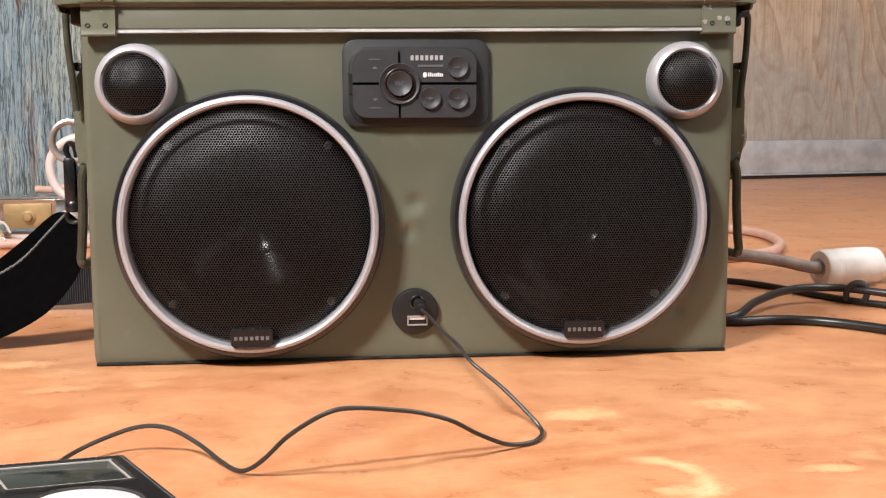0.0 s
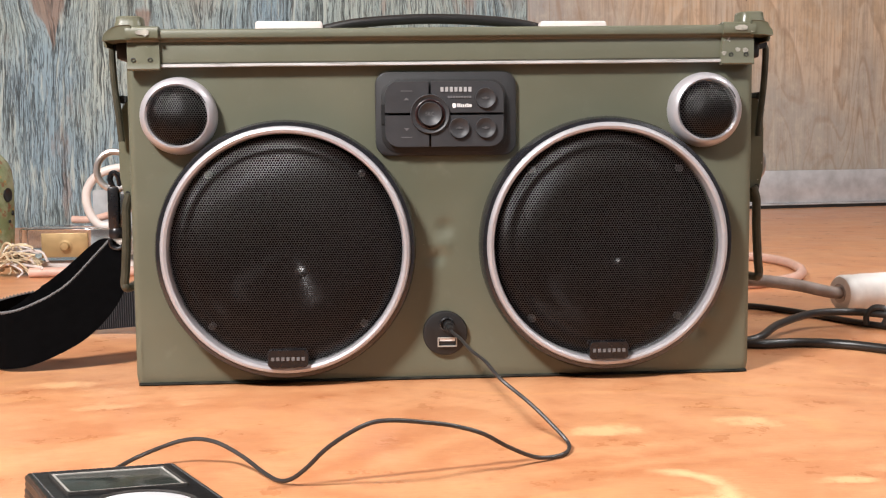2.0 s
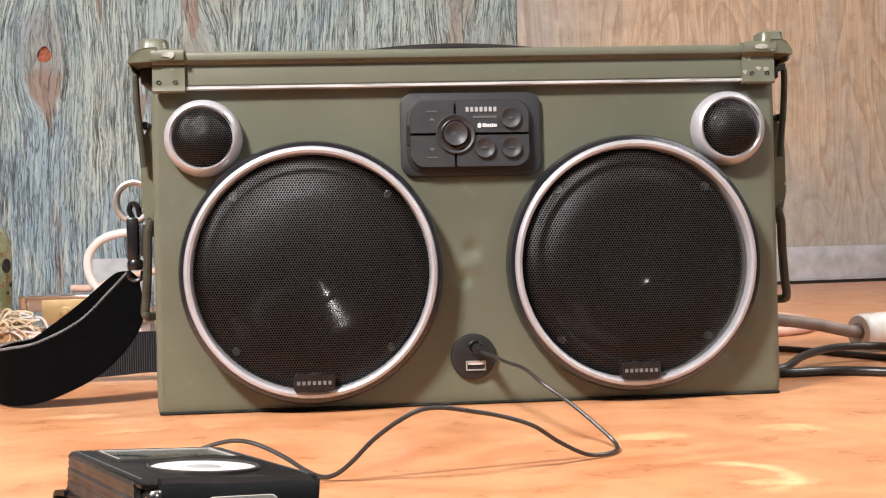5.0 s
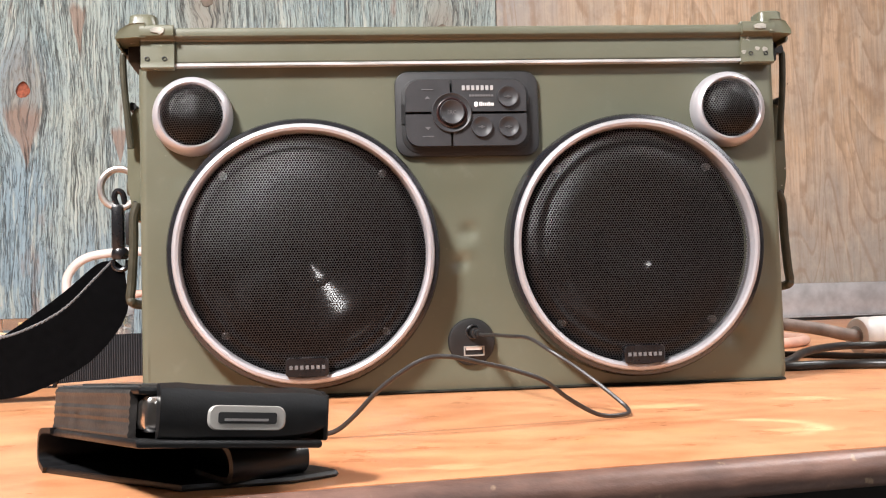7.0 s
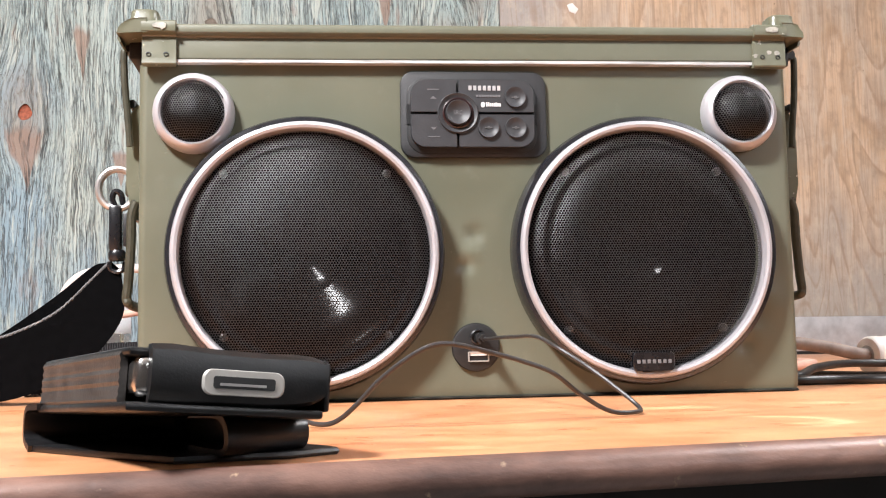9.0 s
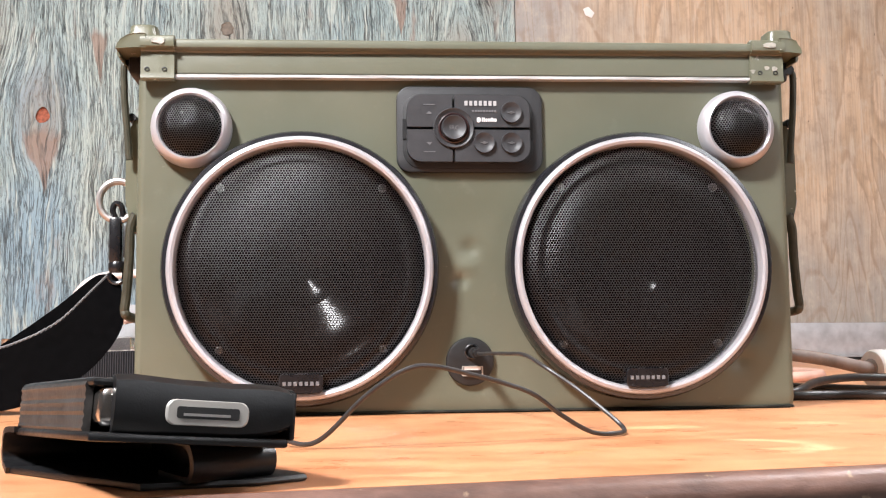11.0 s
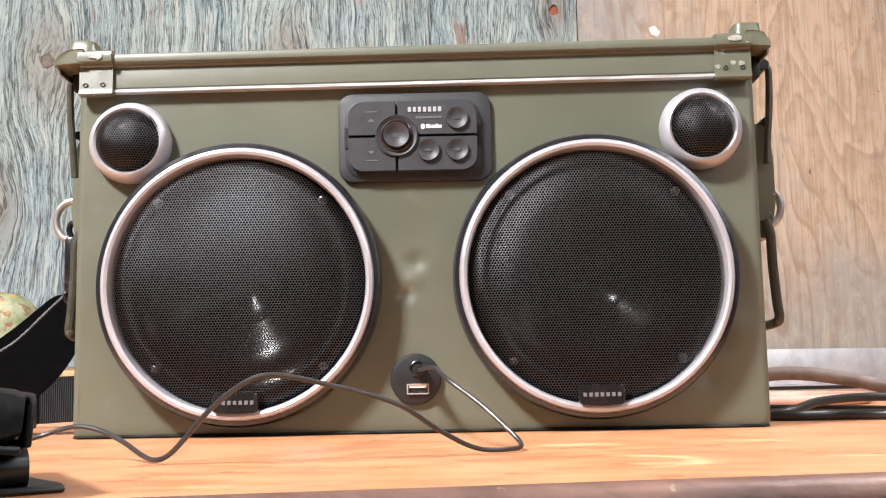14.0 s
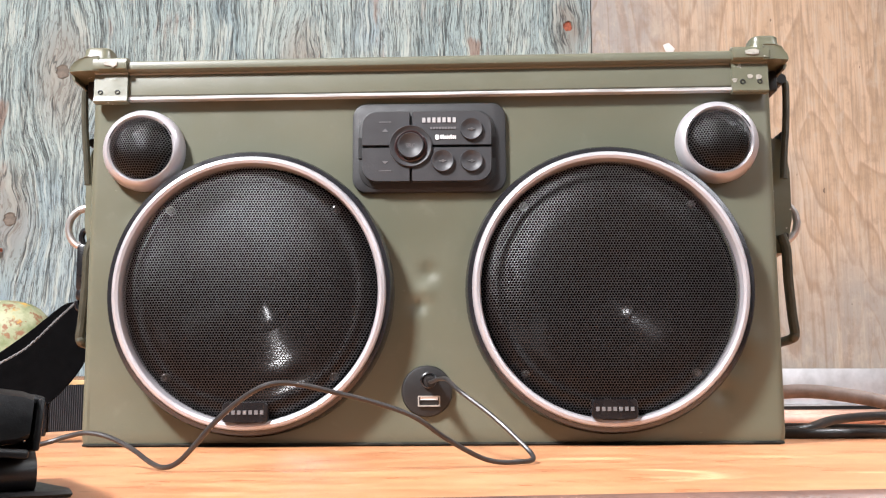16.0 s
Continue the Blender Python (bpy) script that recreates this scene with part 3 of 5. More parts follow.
single("ceiling", block(-3.1, 3.1, -3.6, 2.4, 1.5, 1.55), CEILWHITE, (0, 0, 1.5), "unseen pale ceiling added to close the room and bounce light", "ceiling", "structure", 0)


def knots():
    """Knot holes, plugs and paint chips of the panels."""
    for kx, kz, r, red in ((-0.711, 0.535, 0.0135, 1), (-0.406, 0.531, 0.011, 1), (0.264, 0.885, 0.011, 1), (0.286, 0.545, 0.010, 0), (-0.337, 0.744, 0.015, 0), (-0.838, 0.729, 0.015, 0), (0.189, 0.701, 0.013, 0), (-0.93, 0.4065, 0.014, 0)):
        y = on_wall(kx) - (0.0035 if red else 0.012)
        r *= 1.45 if red else 1
        bm = lathe([(r * 1.06, 0.001), (r * 1.05, -0.0022), (r * 0.97, -0.0028), (r * 0.85, -0.0012), (r * 0.3, -0.0008), (0.0005, -0.0009)], (0, 0, 0), "y", 28)
        for v in bm.verts:
            v.co.x *= 0.86
            v.co.x += 0.12 * r * math.sin(9 * v.co.z / r)
        bmesh.ops.transform(bm, matrix=pose(kx, y, kz, 0, 0, TURN), verts=bm.verts)
        single("knot_hole" if red else "knot", bm, REDWOOD if red else KNOTWOOD, (kx, y, kz), "knot hole showing red-brown core in the blue panel" if red else "dark round knot in the weathered panel", "knot", "structure")
    cx, cz = 0.504, 0.843
    bm = loft([[(cx + a * q, on_wall(cx) - 0.010 - d, cz + b * q) for a, b in ((-0.014, 0.008), (0.002, 0.013), (0.016, -0.002), (0.009, -0.014), (-0.006, -0.008))] for d, q in ((-0.001, 1), (0.0015, 1), (0.0025, 0.8))])
    single("paint_chip", bm, WHITECHIP, (cx, on_wall(cx), cz), "small white paint chip stuck to the bare panel", "paint chip", "structure")


knots()


def bench():
    slope, y0 = 0.174, -0.373
    ang = math.degrees(math.atan(slope))
    bm = bmesh.new()
    xs = (-2.2, 2.4)
    top = [(x, y0 + slope * x + 0.006) if side else (x, on_wall(x) - 0.014) for x, side in ((xs[0], 1), (xs[1], 1), (xs[1], 0), (xs[0], 0))]
    bm = loft([[(x, y, z) for x, y in top] for z in (-0.0135, 0.0)])
    single("workbench", bm, BENCH, (0, 0, 0), "orange-brown plywood workbench top with rings and wear", "workbench", "structure", 0)
    r = 0.0072
    prof = [(0.006, -0.0005), (0.0, 0.0006)] + [(-r * math.sin(radians(a)), r * math.cos(radians(a)) - r + 0.0006) for a in range(15, 181, 15)] + [(0.006, -2 * r + 0.0006)]
    bm = swept([(y, z) for y, z in prof], -2.2 / math.cos(radians(ang)), 2.4 / math.cos(radians(ang)))
    bmesh.ops.transform(bm, matrix=pose(0, y0, 0, 0, 0, ang), verts=bm.verts)
    single("bench_edging", bm, EDGING, (0, y0, -0.012), "rounded worn rusty edging along the bench front", "edging", "structure")
    apron = block(-2.2, 2.4, 0.02, 0.04, -0.16, -0.0136)
    bmesh.ops.transform(apron, matrix=pose(0, y0, 0, 0, 0, ang), verts=apron.verts)
    single("bench_apron", apron, BLACK, (0, y0, -0.1), "dark apron under the bench front", "bench apron", "structure", 0)


bench()


def wall_angle():
    a = thing("metal_angle", (0.8, on_wall(0.8) - 0.05, 0.0), "galvanised sheet metal angle standing along the wall base", "metal angle", "", "structure")
    part("upright", wall_block(0.12, 2.3, 0.012, 0.093, 0.019, -0.016, 0.0008), GALV, a)
    part("flange", wall_block(0.12, 2.3, 0.008, 0.0115, 0.034, -0.016, 0.0006), GALV, a)
    part("packing_strip", wall_block(0.12, 2.3, 0.0, 0.0075, 0.031, -0.016), BLACK, a)


wall_angle()

# ---- the boombox ----
LEFT, RIGHT = (-0.1155, 0.0982), (0.1147, 0.0993)
DENTS = [(-0.0015, 0.1115, 0.0050, 0.0032), (-0.008, 0.0905, 0.0042, 0.0040), (-0.003, 0.0985, 0.005, -0.0018), (0.193, 0.056, 0.009, 0.0032), (0.204, 0.062, 0.012, -0.0018), (0.187, 0.034, 0.006, 0.0030), (0.196, 0.040, 0.012, -0.0012), (-0.2, 0.152, 0.005, 0.0006), (0.0, 0.12, 0.035, 0.0008), (-0.21, 0.02, 0.02, 0.0008)]


def can_body():
    """The can's body: a folded steel box with soft corners and a few dents."""
    hw, depth, r = 0.2264, 0.152, 0.006
    plan = []
    for i in range(111):
        plan.append((-hw + r + (2 * hw - 2 * r) * i / 110, 0.0))
    for cx, cy, a0 in ((hw - r, r, -90), (hw - r, depth - r, 0), (-hw + r, depth - r, 90), (-hw + r, r, 180)):
        for i in range(1, 7):
            a = radians(a0 + 90 * i / 6)
            plan.append((cx + r * math.cos(a), cy + r * math.sin(a)))
    rings = []
    for k in range(58):
        z = 0.0004 + 0.2283 * k / 57
        tuck = 0.0016 * (1 - k / 1.5) if k < 2 else 0.0
        taper = 1 - 0.002 * k / 57
        ring = []
        for x, y in plan:
            if y == 0.0:
                for dx, dz, s, d in DENTS:
                    y += d * math.exp(-((x - dx) ** 2 + (z - dz) ** 2) / s ** 2)
                y += 0.0006 * math.sin(7 * x + 2) * math.sin(14 * z)
            ring.append((x * taper * (1 - tuck * 2), y + (tuck if y < 0.07 else -tuck), z))
        rings.append(ring)
    bm = loft(rings)
    holes = [f for f in bm.faces if f.calc_center_median().y < 0.004 and any(math.hypot(f.calc_center_median().x - x, f.calc_center_median().z - z) < 0.081 for x, z in (LEFT, RIGHT))]
    bmesh.ops.delete(bm, geom=holes, context="FACES")
    return bm


LID = [(-0.0052, 0.2305), (-0.0062, 0.2316), (-0.0062, 0.2440), (-0.0054, 0.2468), (-0.0062, 0.2480), (-0.0092, 0.2486), (-0.0105, 0.2498), (-0.0109, 0.2525), (-0.0099, 0.2552), (-0.0080, 0.2564), (-0.005, 0.2566), (0.001, 0.2556)]


def leaned(bm):
    """The can stands a little taller at one end: lifts its upper parts along x."""
    for v in bm.verts:
        z = v.co.z
        v.co.z = (0.2295 + (z - 0.2305) * 0.912 if z > 0.2305 else z * 0.2295 / 0.2305) + 0.0026 * (v.co.x + 0.2182) / 0.4345 * z / 0.2325
    return bm


def lid_outline(grow=0.0):
    front = [(y - grow, z + (grow * 0.7 if z > 0.25 else 0)) for y, z in LID]
    back = [(0.152 - y, z) for y, z in reversed(front)]
    return front + back


def handle(parent):
    """A carrying handle of black rubber between two white steel end plates."""
    h = part("handle", tube([(-0.092, 0.072, 0.2600), (-0.06, 0.072, 0.2660), (-0.006, 0.072, 0.2690), (0.05, 0.072, 0.2665), (0.082, 0.072, 0.2610)], 0.0040, 12), RUBBER, parent, "black rubber carrying handle")
    for x0, x1 in ((-0.1405, -0.0895), (0.0775, 0.1295)):
        part("end_plate", block(x0, x1, 0.058, 0.086, 0.2525, 0.2660, 0.002), WHITETUBE, h, "pale grey painted handle end plate")


def clamp(parent, side):
    """The folded corner clamp of the lid, with its shoulder and pivot stub."""
    lo, hi = (-0.2225, -0.2003) if side < 0 else (0.1985, 0.2222)
    outer = [(y - 0.0024, z + (0.002 if z > 0.25 else 0.0)) for y, z in LID]
    outer = [(-0.0092, 0.2262), (-0.0098, 0.2272)] + outer[1:]
    prof = outer + [(0.02, 0.2566), (0.02, 0.2545), (-0.003, 0.2545), (-0.003, 0.2262)]
    c = part("corner_clamp", leaned(swept(prof, lo, hi)), CHIPPED, parent, "chipped olive corner clamp")
    s = side
    edge = -0.2225 if s < 0 else 0.2222
    tip = 0.0165 if s < 0 else 0.0135
    dome = [(edge - s * 0.004, 0.2596), (edge + s * 0.004, 0.2594), (edge + s * 0.009, 0.2580), (edge + s * (tip - 0.003), 0.2550), (edge + s * (tip - 0.0008), 0.2520), (edge + s * tip, 0.2488), (edge + s * (tip - 0.0005), 0.2478), (edge + s * 0.004, 0.2486), (edge - s * 0.004, 0.2486)]
    rings = []
    for y, q in ((-0.0124, 0.80), (-0.0129, 0.93), (-0.0100, 1.0), (0.03, 1.0), (0.05, 0.8)):
        rings.append([(edge + (x - edge) * q, y, 0.2486 + (z - 0.2486) * (0.7 + 0.3 * q)) for x, z in dome])
    part("shoulder", leaned(loft(rings)), CHIPPED, c)
    lip = [(edge + s * tip, 0.2490), (edge + s * (tip + 0.0002), 0.2460), (edge + s * (tip - 0.001), 0.2436), (edge + s * (tip - 0.0022), 0.2438), (edge + s * (tip - 0.0016), 0.2462), (edge + s * (tip - 0.0016), 0.2490)]
    part("side_lip", leaned(loft([[(x, y, z) for x, z in lip] for y in (-0.004, 0.04)])), CHIPPED, c)
    mid = edge - s * 0.0015
    part("pivot_stub", leaned(loft([[(mid + a * q, -0.001 + b * q, z) for a, b in rounded(0.0195, 0.022, 0.006)] for z, q in ((0.254, 1.0), (0.2600, 1.0), (0.2618, 0.92), (0.2655, 0.90), (0.2664, 0.82))])), CHIPPED, c)
    wear = (edge - s * 0.0115, 0.2535)
    blob = [(0.0052, 0.0012), (0.0028, 0.0024), (-0.0012, 0.0022), (-0.0046, 0.0010), (-0.0040, -0.0012), (0.0008, -0.0020), (0.0020, -0.0034 if s < 0 else -0.0018), (0.0048, -0.0014)]
    part("bare_patch", leaned(loft([[(wear[0] + u * q, y, wear[1] + v * q) for u, v in blob] for y, q in ((-0.0128, 1.0), (-0.0138, 0.95))])), BAREMETAL, c, "bare metal where the paint wore off")
    for px, pz, size in (((0.2003, 0.2345, 0.0019), (0.2103, 0.2372, 0.0020), (0.2158, 0.2368, 0.0022)) if s > 0 else ()):
        ring = [(px + size * (1 + 0.35 * math.sin(2.3 * i + 90 * px)) * math.cos(math.tau * i / 9), pz + 0.9 * size * math.sin(math.tau * i / 9)) for i in range(9)]
        part("paint_chip", leaned(loft([[(px + (a - px) * q, y, pz + (b - pz) * q) for a, b in ring] for y, q in ((-0.0084, 1.0), (-0.0089, 0.9))])), BAREMETAL, c, "bare spot where the paint chipped")
    for x in ((-0.2182, -0.2068) if s < 0 else (0.2053, 0.2165)):
        part("rivet_hole", leaned(lathe([(0.0016, 0.0012), (0.0017, -0.0004), (0.0012, -0.0005), (0.0010, 0.0008)], (x, -0.0087, 0.2335), "y", 16)), BLACK, c, "small dark rivet hole")


def latch(parent, side):
    """Over-centre latch on the can's end: bail, bracket plate, lever and ring."""
    s = side
    wall = s * 0.2258
    lat = part("latch_bracket", block(min(wall, wall + s * 0.006), max(wall, wall + s * 0.006), 0.045, 0.098, 0.122, 0.186, 0.0015), CHIPPED, parent, "olive latch bracket")
    bx = wall + s * (0.0135 if s < 0 else 0.0165)
    for y in (0.022, 0.128):
        part("bail", tube([(bx - s * 0.004, y, 0.2455), (bx - s * 0.001, y, 0.2430), (bx, y, 0.238), (bx - s * 0.001, y, 0.215), (bx - s * 0.003, y, 0.195), (bx - s * 0.0045, y, 0.176)], 0.0024, 10), DARKOLIVE, lat)
    part("hinge_knuckle", tube([(bx - s * 0.004, 0.018, 0.2445), (bx - s * 0.004, 0.05, 0.2445), (bx - s * 0.004, 0.132, 0.2445)], 0.0036, 10), BLACK, lat)
    part("pivot_block", block(min(wall - s * 0.001, wall + s * 0.0085), max(wall - s * 0.001, wall + s * 0.0085), 0.012, 0.11, 0.234, 0.2485, 0.002), BLACK, lat, "dark pivot block")
    grow = 0.0 if s < 0 else 0.0058
    x = [wall + s * d for d in (0.001, 0.0065 + grow, 0.0095 + grow, 0.0125 + grow, 0.0125 + grow, 0.0095 + grow, 0.0075 + grow, 0.001)]
    z = (0.206, 0.2045, 0.200, 0.182, 0.150, 0.134, 0.126, 0.126)
    part("lever_plate", loft([[(a, y, b) for a, b in zip(x, z)] for y in (0.028, 0.031, 0.115, 0.118)]), CHIPPED, lat)
    part("pivot_pin", tube([(wall + s * (0.0085 + grow), 0.026, 0.2065), (wall + s * (0.0085 + grow), 0.07, 0.2065), (wall + s * (0.0085 + grow), 0.13, 0.2065)], 0.0030, 10), BLACK, lat)
    part("plate_hole", lathe([(0.0019, 0.0), (0.0019, -0.0008), (0.0003, -0.0008)], (wall + s * (0.0075 + grow), 0.0278, 0.138), "y", 14), BLACK, lat)
    h = [(wall + s * (d + grow * 0.75), z) for d, z in ((0.0050, 0.1380), (0.0078, 0.1290), (0.0082, 0.1180), (0.0085, 0.1050), (0.0100, 0.0820), (0.0110, 0.0720))]
    low = (wall + s * (0.0095 + grow * 0.75), 0.0682)
    pts = [(x, 0.024, z) for x, z in h] + [(low[0], 0.028, low[1]), (low[0], 0.07, low[1] - 0.001), (low[0], 0.118, low[1])] + [(x, 0.122, z) for x, z in reversed(h)]
    part("lever_handle", tube(pts, 0.0033, 10), DARKOLIVE, lat)
    cx = wall + s * (0.026 if s < 0 else 0.0215)
    ring = [(cx + 0.0135 * math.cos(math.tau * i / 12), 0.072, 0.154 + 0.0145 * math.sin(math.tau * i / 12)) for i in range(13)]
    part("ring", tube(ring, 0.0026, 10, 5, True), STEEL, lat, "plain steel ring")
    part("ring_lug", block(min(wall, wall + s * 0.02), max(wall, wall + s * 0.02), 0.066, 0.078, 0.148, 0.16, 0.002), DARKOLIVE, lat)


def speaker(parent, centre):
    x, z = centre
    c = (x, 0.0, z)
    sp = part("speaker", lathe([(0.0905, 0.002), (0.0922, -0.001), (0.0922, -0.008), (0.0917, -0.0138), (0.0905, -0.0168), (0.0880, -0.0172), (0.0862, -0.014), (0.0860, 0.002)], c, "y", 96), RINGBLACK, parent, "round black speaker with a silver ring and mesh grille")
    part("trim_ring", lathe([(0.0880, -0.010), (0.0880, -0.0166), (0.0869, -0.0190), (0.0850, -0.0198), (0.0832, -0.0190), (0.0823, -0.0155), (0.0823, -0.006)], c, "y", 96), SILVER, sp, "satin silver trim ring")
    part("grille", lathe([(0.0826, -0.0075), (0.0822, -0.0105), (0.079, -0.0155), (0.0745, -0.0186), (0.0710, -0.0197), (0.0696, -0.01905), (0.067, -0.0203), (0.05, -0.0222), (0.025, -0.0233), (0.0004, -0.0236)], c, "y", 96), GRILLE, sp, "black perforated metal grille", 60)
    part("cone", lathe([(0.0865, 0.0015), (0.081, -0.001), (0.076, -0.005), (0.071, -0.006), (0.066, -0.001), (0.058, 0.0000), (0.044, 0.0074), (0.034, 0.0127), (0.0245, 0.0178), (0.0240, 0.0172), (0.0228, 0.0184), (0.016, 0.0218), (0.008, 0.0258), (0.0004, 0.0290)], c, "y", 72), CONE, sp, "", 60)
    for a in (45, 135, 225, 315):
        sx, sz = x + 0.0765 * math.cos(radians(a)), z + 0.0765 * math.sin(radians(a))
        part("screw", lathe([(0.0027, -0.004), (0.0027, -0.0088), (0.0021, -0.0102), (0.0011, -0.0106), (0.0003, -0.0098)], (sx, 0, sz), "y", 18), DARKSTEEL, sp, "small dark screw behind the mesh")
    b = part("badge", loft([[(x + a * q, y, z - 0.0762 + bb * q) for a, bb in rounded(0.0285, 0.0125, 0.0028)] for y, q in ((-0.012, 1), (-0.0216, 1), (-0.0222, 0.96))]), GLOSSBLACK, sp, "small glossy black badge")
    n = 7
    for i in range(n):
        u = x - 0.0125 + 0.025 * (i + 0.5) / n
        part("badge_mark", block(u - 0.0011, u + 0.0011, -0.0226, -0.0221, z - 0.0775, z - 0.0749), GREYPRINT, b, "", 0)


def tweeter(parent, x, z):
    c = (x, 0.0, z)
    tw = part("tweeter", lathe([(0.0268, 0.002), (0.0272, -0.002), (0.0266, -0.0065), (0.0245, -0.0105), (0.0222, -0.0118), (0.0208, -0.0108), (0.0205, 0.002)], c, "y", 64), SILVER, parent, "small tweeter with a silver ring")
    dome = [(0.0206, -0.0095)] + [(0.0206 * math.cos(radians(a)), -0.0095 - 0.0125 * math.sin(radians(a))) for a in range(10, 90, 10)] + [(0.0004, -0.022)]
    part("dome", lathe(dome, c, "y", 56), DOME, tw, "domed black wire mesh", 60)
    part("backing", lathe([(0.0204, -0.004), (0.016, -0.011), (0.009, -0.0145), (0.0004, -0.0155)], c, "y", 40), CONE, tw, "", 60)
    for a in (35, 150):
        p = [(x + 0.0216 * math.cos(radians(q)), -0.0119, z + 0.0216 * math.sin(radians(q))) for q in range(a - 12, a + 13, 6)]
        part("ring_groove", tube(p, 0.0004, 6, 3), BLACK, tw)


def remote(parent):
    """The wired control unit set in a charcoal surround."""
    cx, cz = -0.0005, 0.1940
    pn = part("control_panel", plate(cx, cz, 0.1012, 0.0598, 0.0095, 0.001, -0.0032, 0.0012), PANEL_DARK, parent, "charcoal surround of the control unit")
    mx, mz = cx - 0.0014, cz - 0.0004
    # black plate for the key gaps, also paints the shadow outline below the keys
    part("key_shadow_well", plate(mx, mz - 0.0010, 0.0898, 0.0520, 0.0122, 0.0, -0.0040, 0.0004), BLACK, pn)
    kx = mx - 0.0105
    for x0, x1, z0, z1 in ((mx - 0.0425, kx - 0.0007, mz + 0.0008, mz + 0.0232), (kx + 0.0007, mx + 0.0425, mz + 0.0008, mz + 0.0232), (mx - 0.0425, kx - 0.0007, mz - 0.0232, mz - 0.0008), (kx + 0.0007, mx + 0.0425, mz - 0.0232, mz - 0.0008)):
        left, low = x0 < mx - 0.04, z0 < mz - 0.02
        pts = []
        r = 0.0098
        for px, pz, a0 in ((x1, z1, 0), (x0, z1, 90), (x0, z0, 180), (x1, z0, 270)):
            corner = (px == x0) == left and (pz == z0) == low
            rr = r if corner else 0.0005
            ox, oz = px + (rr if px == x0 else -rr), pz + (rr if pz == z0 else -rr)
            pts += [(ox + rr * math.cos(radians(a0 + 15 * i)), oz + rr * math.sin(radians(a0 + 15 * i))) for i in range(7)]
        mxx, mzz = (x0 + x1) / 2, (z0 + z1) / 2
        part("key", loft([[(mxx + (a - mxx) * q, y, mzz + (b - mzz) * q) for a, b in pts] for y, q in ((-0.002, 1), (-0.0082, 1), (-0.0089, 0.985))]), PANEL, pn, "dark grey key")
    part("knob_collar", lathe([(0.0140, -0.004), (0.0140, -0.0100), (0.0135, -0.0106), (0.0114, -0.0092), (0.0098, -0.0091), (0.0096, -0.004)], (kx, 0, mz), "y", 48), PANEL, pn)
    part("glow_ring", lathe([(0.0106, -0.004), (0.0106, -0.0098), (0.0099, -0.0103), (0.0090, -0.0099), (0.0088, -0.004)], (kx, 0, mz), "y", 48), REDGLOW, pn, "dark red ring round the knob")
    part("knob", lathe([(0.0086, -0.004), (0.0086, -0.0120), (0.0081, -0.0128), (0.0070, -0.0122), (0.005, -0.0110), (0.0025, -0.0103), (0.0003, -0.0101)], (kx, 0, mz), "y", 48), PANEL, pn, "round dished control knob")
    for bx, bz in ((0.0292, 0.0111), (0.0103, -0.0100), (0.0292, -0.0100)):
        bt = part("button", lathe([(0.0074, -0.006), (0.0074, -0.0098), (0.0071, -0.0110), (0.0065, -0.0109), (0.0050, -0.0098), (0.003, -0.0093), (0.0003, -0.0091)], (mx + bx, 0, mz + bz), "y", 36), PANEL, pn, "round dished button")
        part("symbol", block(mx + bx - 0.0024, mx + bx + 0.0024, -0.0098, -0.0090, mz + bz - 0.0003, mz + bz + 0.0003), GREYPRINT, bt, "", 0)
        part("symbol", block(mx + bx - 0.0005, mx + bx + 0.0009, -0.0098, -0.0090, mz + bz - 0.0009, mz + bz + 0.0009), GREYPRINT, bt, "", 0)
    part("lettering", lettering("SRC", 0.0040, (kx, -0.0103, mz)), GREYPRINT, pn, "", 0)
    for sgn in (1, -1):
        part("key_mark", block(mx - 0.0312, mx - 0.0232, -0.0092, -0.0087, mz + sgn * 0.0163 - 0.0003, mz + sgn * 0.0163 + 0.0003), GREYPRINT, pn, "", 0)
        tri = [(mx - 0.0292, mz + sgn * 0.0098), (mx - 0.0252, mz + sgn * 0.0098), (mx - 0.0272, mz + sgn * 0.0118)]
        part("key_mark", loft([[(a, y, b) for a, b in tri] for y in (-0.0087, -0.0092)]), GREYPRINT, pn, "", 0)
        part("side_slot", block(mx + sgn * 0.0438 - 0.0014, mx + sgn * 0.0438 + 0.0014, -0.0048, -0.002, mz - 0.0068, mz + 0.0068), BLACK, pn, "", 0)
    for i in range(7):
        u = mx - 0.0035 + 0.0232 * (i + 0.5) / 7
        part("brand_bar", block(u - 0.00105, u + 0.00105, -0.0094, -0.0088, mz + 0.0157, mz + 0.0190), PALEPRINT, pn, "", 0)
    for i in range(9):
        u = mx + 0.002 + 0.0172 * (i + 0.5) / 9
        part("type_bar", block(u - 0.0007, u + 0.0007, -0.0093, -0.0088, mz + 0.0112, mz + 0.0127), GREYPRINT, pn, "", 0)
    part("wireless_mark", plate(mx + 0.0068, mz + 0.0058, 0.0026, 0.0036, 0.0012, -0.0086, -0.0094, 0.0002), WHITE, pn, "", 0)
    for i in range(8):
        u = mx + 0.0088 + 0.0105 * (i + 0.5) / 8
        part("wireless_bar", block(u - 0.00045, u + 0.00045, -0.0093, -0.0088, mz + 0.0047, mz + 0.0068 + (0.0006 if i in (0, 1, 5) else 0)), WHITE, pn, "", 0)


